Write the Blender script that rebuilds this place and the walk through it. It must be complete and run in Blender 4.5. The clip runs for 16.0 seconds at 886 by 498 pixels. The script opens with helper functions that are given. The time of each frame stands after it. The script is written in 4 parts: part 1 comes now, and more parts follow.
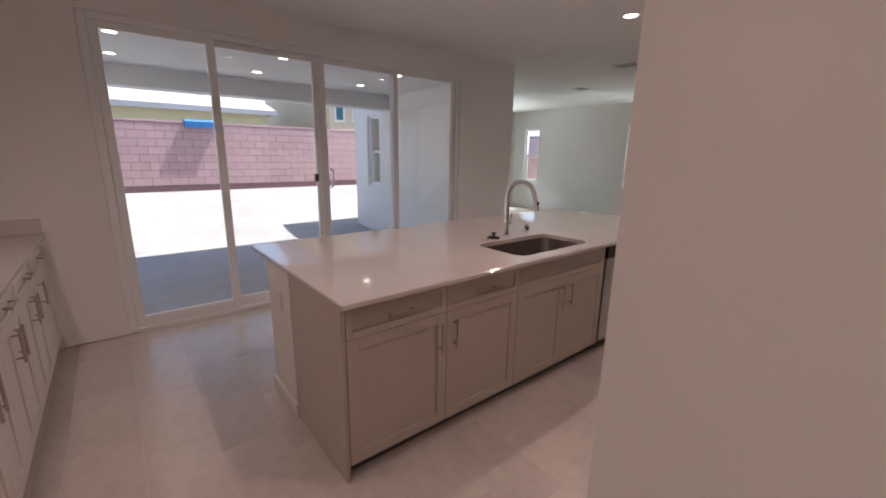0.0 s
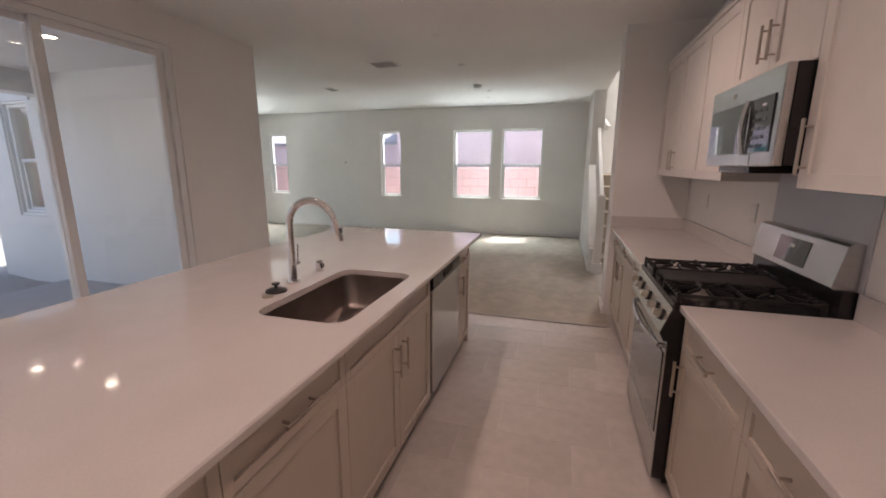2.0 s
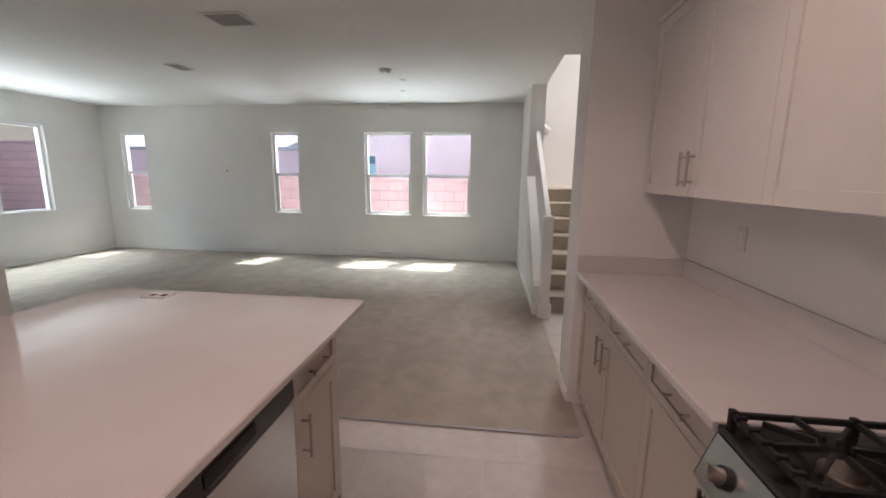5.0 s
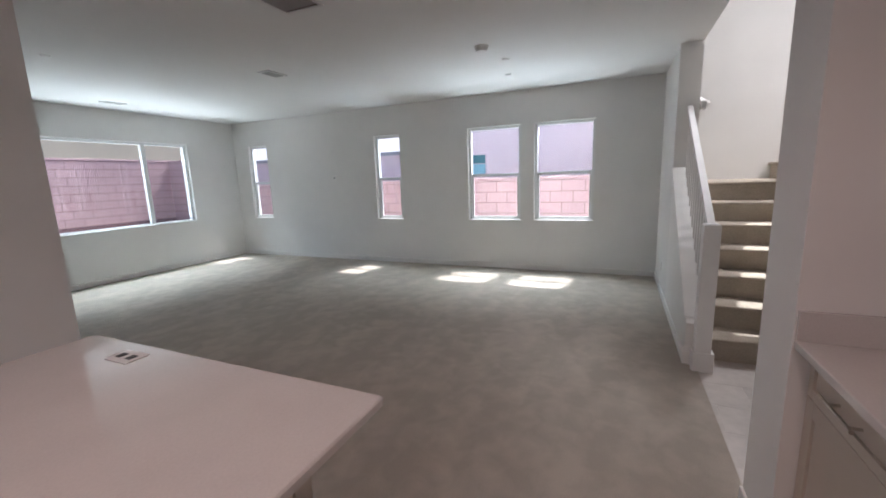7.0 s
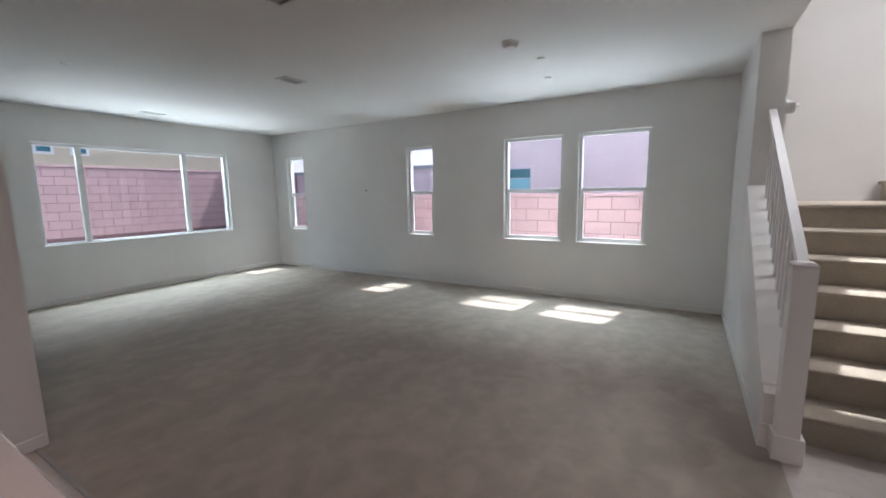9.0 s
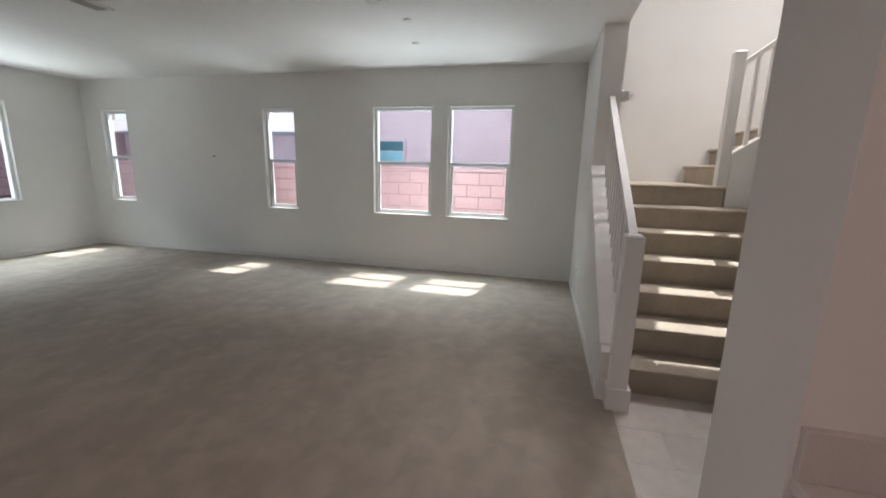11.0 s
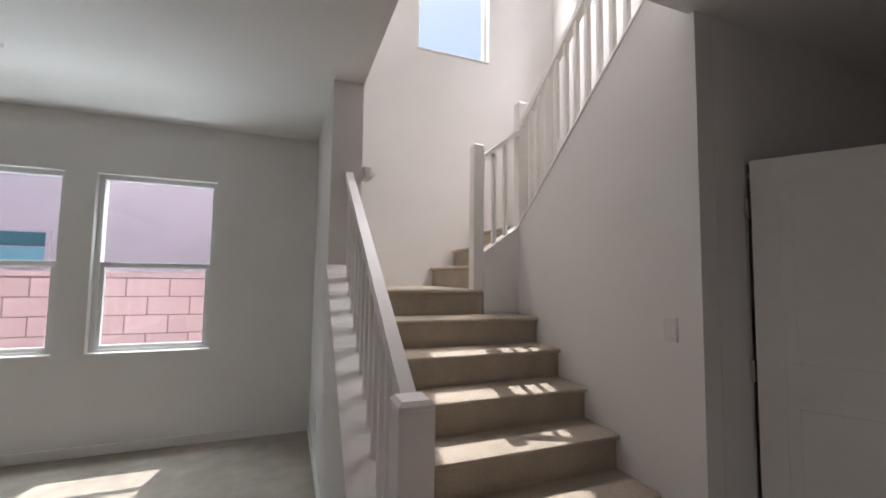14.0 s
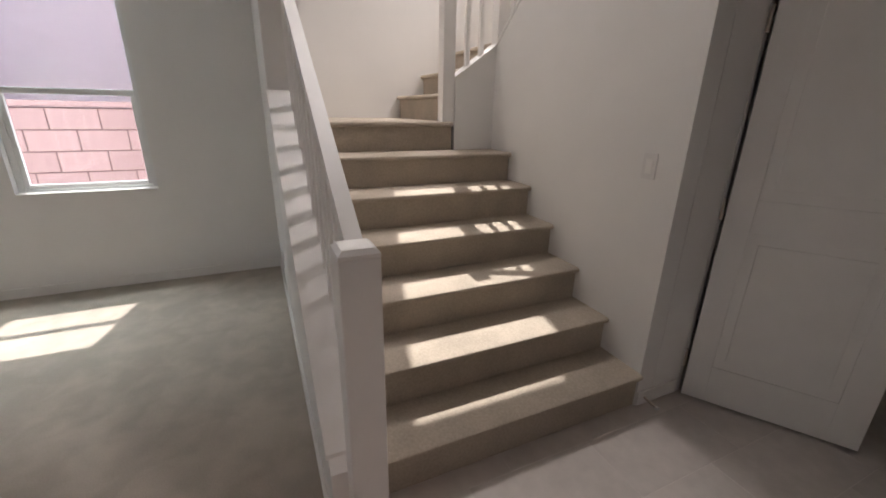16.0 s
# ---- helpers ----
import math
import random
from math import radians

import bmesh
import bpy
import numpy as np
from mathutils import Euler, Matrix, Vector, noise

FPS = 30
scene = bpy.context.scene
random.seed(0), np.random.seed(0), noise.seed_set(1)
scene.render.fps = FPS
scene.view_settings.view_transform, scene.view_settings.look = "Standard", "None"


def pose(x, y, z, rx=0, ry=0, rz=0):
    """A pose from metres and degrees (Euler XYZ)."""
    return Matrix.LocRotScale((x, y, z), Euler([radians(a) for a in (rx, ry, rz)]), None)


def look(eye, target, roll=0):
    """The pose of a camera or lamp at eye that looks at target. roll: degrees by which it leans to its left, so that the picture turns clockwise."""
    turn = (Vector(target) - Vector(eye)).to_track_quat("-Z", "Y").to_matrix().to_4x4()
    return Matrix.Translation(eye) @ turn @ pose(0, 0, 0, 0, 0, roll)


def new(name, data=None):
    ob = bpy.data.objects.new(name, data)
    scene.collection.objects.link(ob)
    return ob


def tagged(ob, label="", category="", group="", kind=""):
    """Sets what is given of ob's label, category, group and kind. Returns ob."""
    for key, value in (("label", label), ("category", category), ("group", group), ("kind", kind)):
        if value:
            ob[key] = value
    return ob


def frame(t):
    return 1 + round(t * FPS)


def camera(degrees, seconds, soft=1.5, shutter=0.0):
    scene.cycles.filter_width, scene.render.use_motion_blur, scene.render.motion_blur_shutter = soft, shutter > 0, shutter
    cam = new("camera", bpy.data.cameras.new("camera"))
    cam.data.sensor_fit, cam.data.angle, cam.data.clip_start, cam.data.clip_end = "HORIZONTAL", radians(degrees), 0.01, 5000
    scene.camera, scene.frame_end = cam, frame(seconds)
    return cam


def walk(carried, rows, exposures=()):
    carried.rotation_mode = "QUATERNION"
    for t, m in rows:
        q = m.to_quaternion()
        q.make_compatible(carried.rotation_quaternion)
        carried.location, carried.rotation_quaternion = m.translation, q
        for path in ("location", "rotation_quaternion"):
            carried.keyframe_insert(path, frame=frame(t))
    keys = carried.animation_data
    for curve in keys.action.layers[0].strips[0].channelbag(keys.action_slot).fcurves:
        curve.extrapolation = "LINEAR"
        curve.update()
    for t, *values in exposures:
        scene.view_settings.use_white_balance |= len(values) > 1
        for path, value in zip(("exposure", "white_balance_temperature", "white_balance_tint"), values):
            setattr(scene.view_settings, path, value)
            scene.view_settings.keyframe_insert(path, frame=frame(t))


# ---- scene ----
cam = camera(95.4, 16.0, soft=1.8)
METRES, EYE, TILT, LEAN, TURN = 6.2, 1.42, 0.0, 0.0, -39.4
PATH = [
    (0, (0.13, 0.214, 1.521), (1.359, 1.724, 1.062), 0.9),
    (0.5, (0.23, 0.408, 1.492), (1.595, 1.802, 1.052), 1.0),
    (1, (0.381, 0.638, 1.494), (1.941, 1.814, 1.069), 1.1),
    (1.5, (0.553, 0.837, 1.487), (2.31, 1.699, 1.075), 0.6),
    (2, (0.769, 1.014, 1.495), (2.65, 1.561, 1.09), 0.2),
    (2.5, (1.05, 1.046, 1.488), (2.974, 1.429, 1.098), 0.7),
    (3, (1.316, 1.096, 1.49), (3.262, 1.366, 1.115), 1.0),
    (3.5, (1.617, 1.162, 1.491), (3.576, 1.346, 1.13), 0.9),
    (6, (2.924, 1.048, 1.5), (4.862, 1.423, 1.175), 0.1),
    (6.5, (3.164, 1.094, 1.494), (5.043, 1.691, 1.159), -1.2),
    (7, (3.358, 1.093, 1.5), (5.161, 1.884, 1.15), -2.0),
    (7.5, (3.566, 1.037, 1.491), (5.289, 1.992, 1.147), -1.5),
    (8, (3.753, 1.023, 1.499), (5.387, 2.128, 1.17), -1.7),
    (10.5, (4.152, 1.04, 1.498), (6.025, 1.679, 1.213), 0.6),
    (11, (4.215, 1.02, 1.472), (6.121, 1.477, 1.072), 1.3),
    (11.5, (4.365, 1.027, 1.483), (6.29, 1.293, 1.01), 1.1),
    (12, (4.642, 1.099, 1.441), (6.582, 1.095, 0.951), 0.9),
    (12.5, (4.971, 1.044, 1.395), (6.896, 0.777, 0.92), 0.7),
    (13, (5.292, 0.941, 1.405), (7.195, 0.448, 1.035), 1.0),
    (13.5, (5.548, 0.864, 1.416), (7.435, 0.213, 1.302), 1.0),
    (14, (5.622, 0.819, 1.449), (7.485, 0.103, 1.585), 0.8),
    (14.5, (5.614, 0.802, 1.476), (7.466, 0.092, 1.738), 1.3),
    (15, (5.619, 0.803, 1.449), (7.462, 0.028, 1.428), 0.8),
    (15.5, (5.654, 0.809, 1.411), (7.429, -0.01, 0.987), 0.3),
    (16, (5.78, 0.673, 1.429), (7.5, -0.113, 0.778), 1.1),
]
walk(cam, [(t, look(eye, target, roll)) for t, eye, target, roll in PATH], exposures=[(0.0, 0.85, 6350, 11), (0.5, 0.75, 6250, 11), (1.5, 0.85, 6450, 11), (2.0, 1.0, 6500, 11), (3.0, 1.1, 6600, 11), (6.0, 0.95, 6050, 11), (8.0, 0.75, 5900, 11), (10.5, 0.65, 6100, 10), (11.5, 0.7, 6400, 11), (13.0, 0.5, 6350, 12.5), (14.5, 0.4, 6300, 14), (16.0, 0.6, 6550, 14)])

# ---- world, sun and large lights ----
SUN_DIR = Vector((-0.53, 0.127, -1.0)).normalized()
world = bpy.data.worlds.new("world")
scene.world = world
world.use_nodes = True
_sky = world.node_tree.nodes.new("ShaderNodeTexSky")
_sky.sky_type, _sky.sun_disc = "NISHITA", False
_sky.sun_elevation = math.asin(-SUN_DIR.z)
_sky.sun_rotation = math.atan2(-SUN_DIR.x, -SUN_DIR.y)
world.node_tree.links.new(_sky.outputs[0], world.node_tree.nodes["Background"].inputs[0])
world.node_tree.nodes["Background"].inputs[1].default_value = 0.15


def lamp(name, kind, m, power, color):
    data = bpy.data.lights.new(name, kind)
    data.energy, data.color = power, color
    ob = new(name, data)
    ob.matrix_world = m
    return data


def can_lamp(name, x, y, z, power, color, degrees):
    data = lamp(name, "SPOT", look((x, y, z), (x, y, 0)), power, color)
    data.spot_size, data.spot_blend, data.shadow_soft_size = radians(degrees), 0.8, 0.05


def daylight(eye, target, power, color, width, height, spread=96):
    data = lamp("window_daylight", "AREA", look(eye, target), power, color)
    data.spread = radians(spread)
    data.shape, data.size, data.size_y = "RECTANGLE", width, height


lamp("sun", "SUN", look((0, 0, 0), SUN_DIR), 5.0, (1.0, 0.97, 0.93)).angle = radians(0.5)
# first can is a real fixture; the other five are added as fill
KITCHEN_AND_FILL_CANS = [(3.89, 2.25), (1.55, 2.25), (1.55, 0.95), (3.55, 0.95), (-0.45, 2.3), (-0.5, -0.25)]
PATIO_CANS = [(x, y) for x in (0.29, 1.90, 3.50) for y in (5.44, 6.57)]
for x, y in KITCHEN_AND_FILL_CANS:
    can_lamp("recessed_and_fill_lamp", x, y, 2.70, 15, (1.0, 0.71, 0.63), 150)
for x, y in PATIO_CANS:
    can_lamp("patio_lamp", x, y, 2.56, 3, (1.0, 0.8, 0.6), 140)
# added area lamps: sky stand-in outside each window's head, yard bounce below its sill
SKY_TINT = (0.85, 0.965, 0.985)
for y, w in ((1.86, 0.86), (2.93, 0.86), (4.87, 0.52), (7.95, 0.5)):
    daylight((10.05, y, 2.75), (7.6, y, 0.6), 37 * w, SKY_TINT, w, 0.5)
    daylight((10.25, y, 0.30), (7.4, y, 2.5), 15 * w, SKY_TINT, w, 0.5)
daylight((7.3, 9.05, 2.8), (7.3, 6.6, 0.4), 70, SKY_TINT, 2.7, 0.5)
daylight((7.3, 9.35, 0.30), (7.3, 6.0, 2.7), 30, SKY_TINT, 2.7, 0.6)
# added lamps for sky light: strip in the stair-turn window's head, one outside window_8
daylight((9.70, -0.835, 5.32), (8.2, -0.75, 4.5), 52, (1.0, 0.96, 0.95), 0.78, 0.2, 170)
daylight((8.7, -3.1, 7.0), (8.5, -0.5, 2.4), 130, (1.0, 0.94, 0.93), 1.1, 0.8, 110)


# ---- materials ----
def material(name, color, rough=0.5, metal=0.0, var=0.06, scale=6.0, bump=0.0, bump_scale=60.0, stain=0.0, stain_scale=1.2, coat=0.0, spread=0.0, stretch=None):
    m = bpy.data.materials.new(name)
    m.use_nodes = True
    t = m.node_tree
    n, l = t.nodes, t.links
    b = n["Principled BSDF"]
    b.inputs["Roughness"].default_value, b.inputs["Metallic"].default_value = rough, metal
    b.inputs["Coat Weight"].default_value = coat
    pos = n.new("ShaderNodeTexCoord").outputs["Object"]
    if stretch:
        mp = n.new("ShaderNodeMapping")
        mp.inputs["Scale"].default_value = stretch
        l.new(pos, mp.inputs["Vector"])
        pos = mp.outputs[0]
    fac = None
    for k, (amount, sc) in enumerate(((var, scale), (stain, stain_scale))):
        if not amount:
            continue
        tex = n.new("ShaderNodeTexNoise")
        tex.inputs["Scale"].default_value, tex.inputs["Detail"].default_value = sc, 5.0
        l.new(pos, tex.inputs["Vector"])
        r = n.new("ShaderNodeMapRange")
        r.inputs["From Min"].default_value, r.inputs["From Max"].default_value = 0.3, 0.7
        r.inputs["To Min"].default_value, r.inputs["To Max"].default_value = 1 - amount, 1 + amount
        l.new(tex.outputs[0], r.inputs["Value"])
        if fac is None:
            fac = r.outputs[0]
        else:
            mul = n.new("ShaderNodeMath")
            mul.operation = "MULTIPLY"
            l.new(fac, mul.inputs[0]), l.new(r.outputs[0], mul.inputs[1])
            fac = mul.outputs[0]
    if spread:
        info = n.new("ShaderNodeObjectInfo")
        r = n.new("ShaderNodeMapRange")
        r.inputs["To Min"].default_value, r.inputs["To Max"].default_value = 1 - spread, 1 + spread
        l.new(info.outputs["Random"], r.inputs["Value"])
        if fac is None:
            fac = r.outputs[0]
        else:
            mul = n.new("ShaderNodeMath")
            mul.operation = "MULTIPLY"
            l.new(fac, mul.inputs[0]), l.new(r.outputs[0], mul.inputs[1])
            fac = mul.outputs[0]
    if fac is None:
        b.inputs["Base Color"].default_value = (*color, 1)
    else:
        vm = n.new("ShaderNodeVectorMath")
        vm.operation = "SCALE"
        vm.inputs[0].default_value = color
        l.new(fac, vm.inputs["Scale"])
        l.new(vm.outputs[0], b.inputs["Base Color"])
    if bump:
        tex = n.new("ShaderNodeTexNoise")
        tex.inputs["Scale"].default_value, tex.inputs["Detail"].default_value = bump_scale, 3.0
        l.new(pos, tex.inputs["Vector"])
        bp = n.new("ShaderNodeBump")
        bp.inputs["Strength"].default_value, bp.inputs["Distance"].default_value = bump, 0.01
        l.new(tex.outputs[0], bp.inputs["Height"])
        l.new(bp.outputs[0], b.inputs["Normal"])
    return m


def glass_material(name, tint=(1, 1, 1), rough=0.0):
    m = bpy.data.materials.new(name)
    m.use_nodes = True
    n, l = m.node_tree.nodes, m.node_tree.links
    n.remove(n["Principled BSDF"])
    lw, f, tr, gl, mix = (n.new("ShaderNode" + k) for k in ("LayerWeight", "MapRange", "BsdfTransparent", "BsdfGlossy", "MixShader"))
    lw.inputs["Blend"].default_value = 0.2
    for key, v in (("From Min", 0.0), ("From Max", 1.0), ("To Min", 0.02), ("To Max", 0.5)):
        f.inputs[key].default_value = v
    l.new(lw.outputs["Facing"], f.inputs["Value"])
    tr.inputs[0].default_value = (*tint, 1)
    gl.inputs["Roughness"].default_value = rough
    l.new(f.outputs[0], mix.inputs[0]), l.new(tr.outputs[0], mix.inputs[1]), l.new(gl.outputs[0], mix.inputs[2])
    l.new(mix.outputs[0], n["Material Output"].inputs[0])
    return m


def glow_material(name, color, strength):
    m = bpy.data.materials.new(name)
    m.use_nodes = True
    b = m.node_tree.nodes["Principled BSDF"]
    b.inputs["Emission Color"].default_value = (*color, 1)
    b.inputs["Emission Strength"].default_value = strength
    return m


WALL = material("wall_paint", (0.79, 0.775, 0.75), 0.75, var=0.015, scale=3, bump=0.05, bump_scale=320, stain=0.02)
CEIL = material("ceiling_paint", (0.80, 0.79, 0.77), 0.85, var=0.015, scale=2, bump=0.15, bump_scale=150)
TRIM = material("white_trim_paint", (0.80, 0.78, 0.75), 0.35, var=0.02, scale=8, bump=0.03)
VINYL = material("white_vinyl", (0.80, 0.80, 0.79), 0.4, var=0.02)
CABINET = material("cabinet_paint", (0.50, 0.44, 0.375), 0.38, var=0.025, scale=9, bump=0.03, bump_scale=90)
# paler copy for wall cabinets and for the daylit west run
PALE_CABINET = material("cabinet_paint_paler", (0.74, 0.69, 0.64), 0.38, var=0.025, scale=9, bump=0.03, bump_scale=90)
KICK = material("dark_kick_and_duct_shade", (0.10, 0.07, 0.055), 0.6, var=0.15)
QUARTZ = material("white_quartz", (0.61, 0.575, 0.55), 0.06, var=0.03, scale=140, stain=0.03, stain_scale=5, coat=0.4)
NICKEL = material("brushed_nickel", (0.50, 0.44, 0.38), 0.28, 1.0, var=0.08, scale=40)
CHROME = material("chrome", (0.75, 0.73, 0.72), 0.08, 1.0, var=0.02)
STEEL = material("stainless_steel", (0.50, 0.49, 0.48), 0.25, 1.0, var=0.06, scale=5, stretch=(1, 1, 30))
SINK = material("sink_steel", (0.31, 0.27, 0.25), 0.30, 1.0, var=0.10, scale=12, bump=0.05, bump_scale=250)
BLACK = material("black_enamel", (0.012, 0.011, 0.012), 0.22, var=0.2, scale=20)
IRON = material("cast_iron", (0.010, 0.009, 0.009), 0.62, var=0.2, scale=30, bump=0.15, bump_scale=300)
DARK_GLASS = material("dark_oven_glass", (0.02, 0.021, 0.023), 0.05, var=0.05, coat=0.5)
RUBBER = material("black_rubber", (0.02, 0.018, 0.02), 0.5, var=0.1)
TILE = material("porcelain_tile", (0.58, 0.53, 0.49), 0.25, var=0.06, scale=14, stain=0.07, stain_scale=2.5, spread=0.05, bump=0.03, bump_scale=40)
GROUT = material("grout", (0.605, 0.555, 0.515), 0.8, var=0.06, scale=50)
STAIR_CARPET = material("stair_carpet", (0.46, 0.395, 0.315), 0.95, var=0.10, scale=90, bump=0.6, bump_scale=420, stain=0.10, stain_scale=5)
STUCCO = material("white_stucco", (0.76, 0.74, 0.72), 0.9, var=0.04, scale=30, bump=0.4, bump_scale=120)
NEIGHBOUR = material("pale_stucco", (0.74, 0.60, 0.63), 0.9, var=0.03, scale=2, bump=0.3, bump_scale=90)
OLIVE = material("olive_stucco", (0.50, 0.47, 0.30), 0.9, var=0.04, scale=2, bump=0.3)
BEIGE = material("beige_stucco", (0.60, 0.50, 0.36), 0.9, var=0.04, scale=2, bump=0.3)
ROOF = material("pale_roof_tile", (0.44, 0.42, 0.44), 0.8, var=0.10, scale=8, bump=0.5, bump_scale=14)
FASCIA = material("grey_fascia", (0.36, 0.36, 0.39), 0.7, var=0.05)
BLOCK = material("pink_block", (0.42, 0.275, 0.28), 0.9, var=0.07, scale=40, bump=0.4, bump_scale=130, stain=0.05, spread=0.06)
MORTAR = material("mortar", (0.15, 0.085, 0.09), 0.95, var=0.08, scale=40)
DIRT = material("pale_dirt", (0.35, 0.335, 0.315), 0.95, var=0.12, scale=6, bump=0.6, bump_scale=18, stain=0.12, stain_scale=0.7)
CONCRETE = material("patio_concrete", (0.36, 0.36, 0.37), 0.8, var=0.07, scale=9, bump=0.15, bump_scale=120, stain=0.08)
TARP = material("blue_tarp", (0.02, 0.16, 0.42), 0.55, var=0.1, bump=0.3, bump_scale=12)
# pale blue base colour paints the sky's reflection onto the glass
SKY_REFLECTION = material("window_pale_blue", (0.22, 0.48, 0.58), 0.08, var=0.1)
TEAL = material("window_dark_teal", (0.03, 0.15, 0.19), 0.08, var=0.1)
PLATE = material("switch_plate_plastic", (0.72, 0.70, 0.68), 0.4, var=0.02)
GREY_METAL = material("vent_grey", (0.38, 0.37, 0.36), 0.5, var=0.05)
SPLASH = material("grey_splash_panel", (0.52, 0.54, 0.57), 0.35, var=0.03, scale=3)
KEY_PRINT = material("dark_key_print", (0.022, 0.022, 0.025), 0.4, var=0.1)
GLASS = glass_material("window_glass")
GLOW = glow_material("warm_lamp_glow", (1.0, 0.85, 0.68), 7)


def carpet_material():
    m = material("cut_pile_carpet", (0.455, 0.40, 0.335), 0.97, var=0.06, scale=160, bump=0.6, bump_scale=420)
    n, l = m.node_tree.nodes, m.node_tree.links
    b = n["Principled BSDF"]
    src = b.inputs["Base Color"].links[0].from_socket
    co = n.new("ShaderNodeTexCoord").outputs["Object"]
    marks = n.new("ShaderNodeTexNoise")
    marks.inputs["Scale"].default_value, marks.inputs["Detail"].default_value, marks.inputs["Distortion"].default_value = 6.5, 2.5, 0.35
    l.new(co, marks.inputs["Vector"])
    streak = n.new("ShaderNodeTexNoise")
    mp = n.new("ShaderNodeMapping")
    mp.inputs["Rotation"].default_value, mp.inputs["Scale"].default_value = (0, 0, 0.5), (1.2, 2.0, 1)
    l.new(co, mp.inputs[0]), l.new(mp.outputs[0], streak.inputs["Vector"])
    streak.inputs["Scale"].default_value, streak.inputs["Detail"].default_value = 1.3, 3.0
    add = n.new("ShaderNodeMath")
    l.new(marks.outputs[0], add.inputs[0]), l.new(streak.outputs[0], add.inputs[1])
    r = n.new("ShaderNodeMapRange")
    for key, v in (("From Min", 0.86), ("From Max", 1.24), ("To Min", 0.92), ("To Max", 1.12)):
        r.inputs[key].default_value = v
    l.new(add.outputs[0], r.inputs["Value"])
    vm = n.new("ShaderNodeVectorMath")
    vm.operation = "SCALE"
    l.new(src, vm.inputs[0]), l.new(r.outputs[0], vm.inputs["Scale"])
    l.new(vm.outputs[0], b.inputs["Base Color"])
    return m


CARPET = carpet_material()


# ---- mesh helpers ----
def mesh_of(name, bm, mat, smooth=False):
    bmesh.ops.recalc_face_normals(bm, faces=bm.faces)
    data = bpy.data.meshes.new(name)
    bm.to_mesh(data)
    bm.free()
    data.materials.append(mat)
    if smooth:
        for p in data.polygons:
            p.use_smooth = True
        data.set_sharp_from_angle(angle=radians(40))
    return data


def part(name, bm, mat, parent=None, label="", smooth=False):
    """Links a bmesh as one mesh object, under parent if given."""
    ob = new(name, mesh_of(name, bm, mat, smooth))
    ob.parent = parent
    return tagged(ob, label)


def thing(name, label, category, m=None, group="", kind=""):
    ob = new(name)
    ob.empty_display_size = 0.1
    if m is not None:
        ob.matrix_world = m
    return tagged(ob, label, category, group, kind)


def box(bm, x0, x1, y0, y1, z0, z1, bevel=0.0):
    m = Matrix.Translation(((x0 + x1) / 2, (y0 + y1) / 2, (z0 + z1) / 2)) @ Matrix.Diagonal((abs(x1 - x0), abs(y1 - y0), abs(z1 - z0), 1))
    r = bmesh.ops.create_cube(bm, size=1, matrix=m)
    if bevel:
        edges = list({e for v in r["verts"] for e in v.link_edges})
        bmesh.ops.bevel(bm, geom=edges, offset=bevel, segments=2, profile=0.5, affect="EDGES")
    return bm


def boxed(x0, x1, y0, y1, z0, z1, bevel=0.0):
    return box(bmesh.new(), x0, x1, y0, y1, z0, z1, bevel)


def cyl(bm, a, b, r, seg=14, r2=None):
    a, b = Vector(a), Vector(b)
    m = Matrix.Translation((a + b) / 2) @ (b - a).to_track_quat("Z", "Y").to_matrix().to_4x4()
    bmesh.ops.create_cone(bm, cap_ends=True, segments=seg, radius1=r, radius2=r if r2 is None else r2, depth=(b - a).length, matrix=m)
    return bm


def beam(bm, a, b, w, h):
    """A bar from a to b, w wide across the level and h high, with upright ends."""
    a, b = Vector(a), Vector(b)
    side = Vector((-(b - a).y, (b - a).x, 0)).normalized() * w / 2
    up = Vector((0, 0, h / 2))
    v = [bm.verts.new(p + s * side + u * up) for p in (a, b) for s, u in ((-1, -1), (1, -1), (1, 1), (-1, 1))]
    for f in ((0, 1, 2, 3), (7, 6, 5, 4), (0, 4, 5, 1), (1, 5, 6, 2), (2, 6, 7, 3), (3, 7, 4, 0)):
        bm.faces.new([v[i] for i in f])
    return bm


def tube(bm, points, radii, seg=14):
    rings = []
    for i, p in enumerate(points):
        d = (Vector(points[min(i + 1, len(points) - 1)]) - Vector(points[max(i - 1, 0)])).normalized()
        u = d.cross(Vector((1, 0, 0)))
        u = (u if u.length > 0.05 else d.cross(Vector((0, 1, 0)))).normalized()
        w = d.cross(u)
        rings.append([bm.verts.new(Vector(p) + radii[i] * (math.cos(a) * u + math.sin(a) * w)) for a in (2 * math.pi * k / seg for k in range(seg))])
    for r0, r1 in zip(rings, rings[1:]):
        for k in range(seg):
            bm.faces.new((r0[k], r0[(k + 1) % seg], r1[(k + 1) % seg], r1[k]))
    bm.faces.new(rings[0]), bm.faces.new(rings[-1])
    return bm


def prism(bm, outline, axis, c0, c1):
    """Extrudes a flat outline (pairs) along an axis from c0 to c1."""
    def at(p, c):
        return {"x": (c, p[0], p[1]), "y": (p[0], c, p[1]), "z": (p[0], p[1], c)}[axis]
    lo, hi = [bm.verts.new(at(p, c0)) for p in outline], [bm.verts.new(at(p, c1)) for p in outline]
    bm.faces.new(lo), bm.faces.new(hi)
    for i in range(len(outline)):
        j = (i + 1) % len(outline)
        bm.faces.new((lo[i], lo[j], hi[j], hi[i]))
    return bm


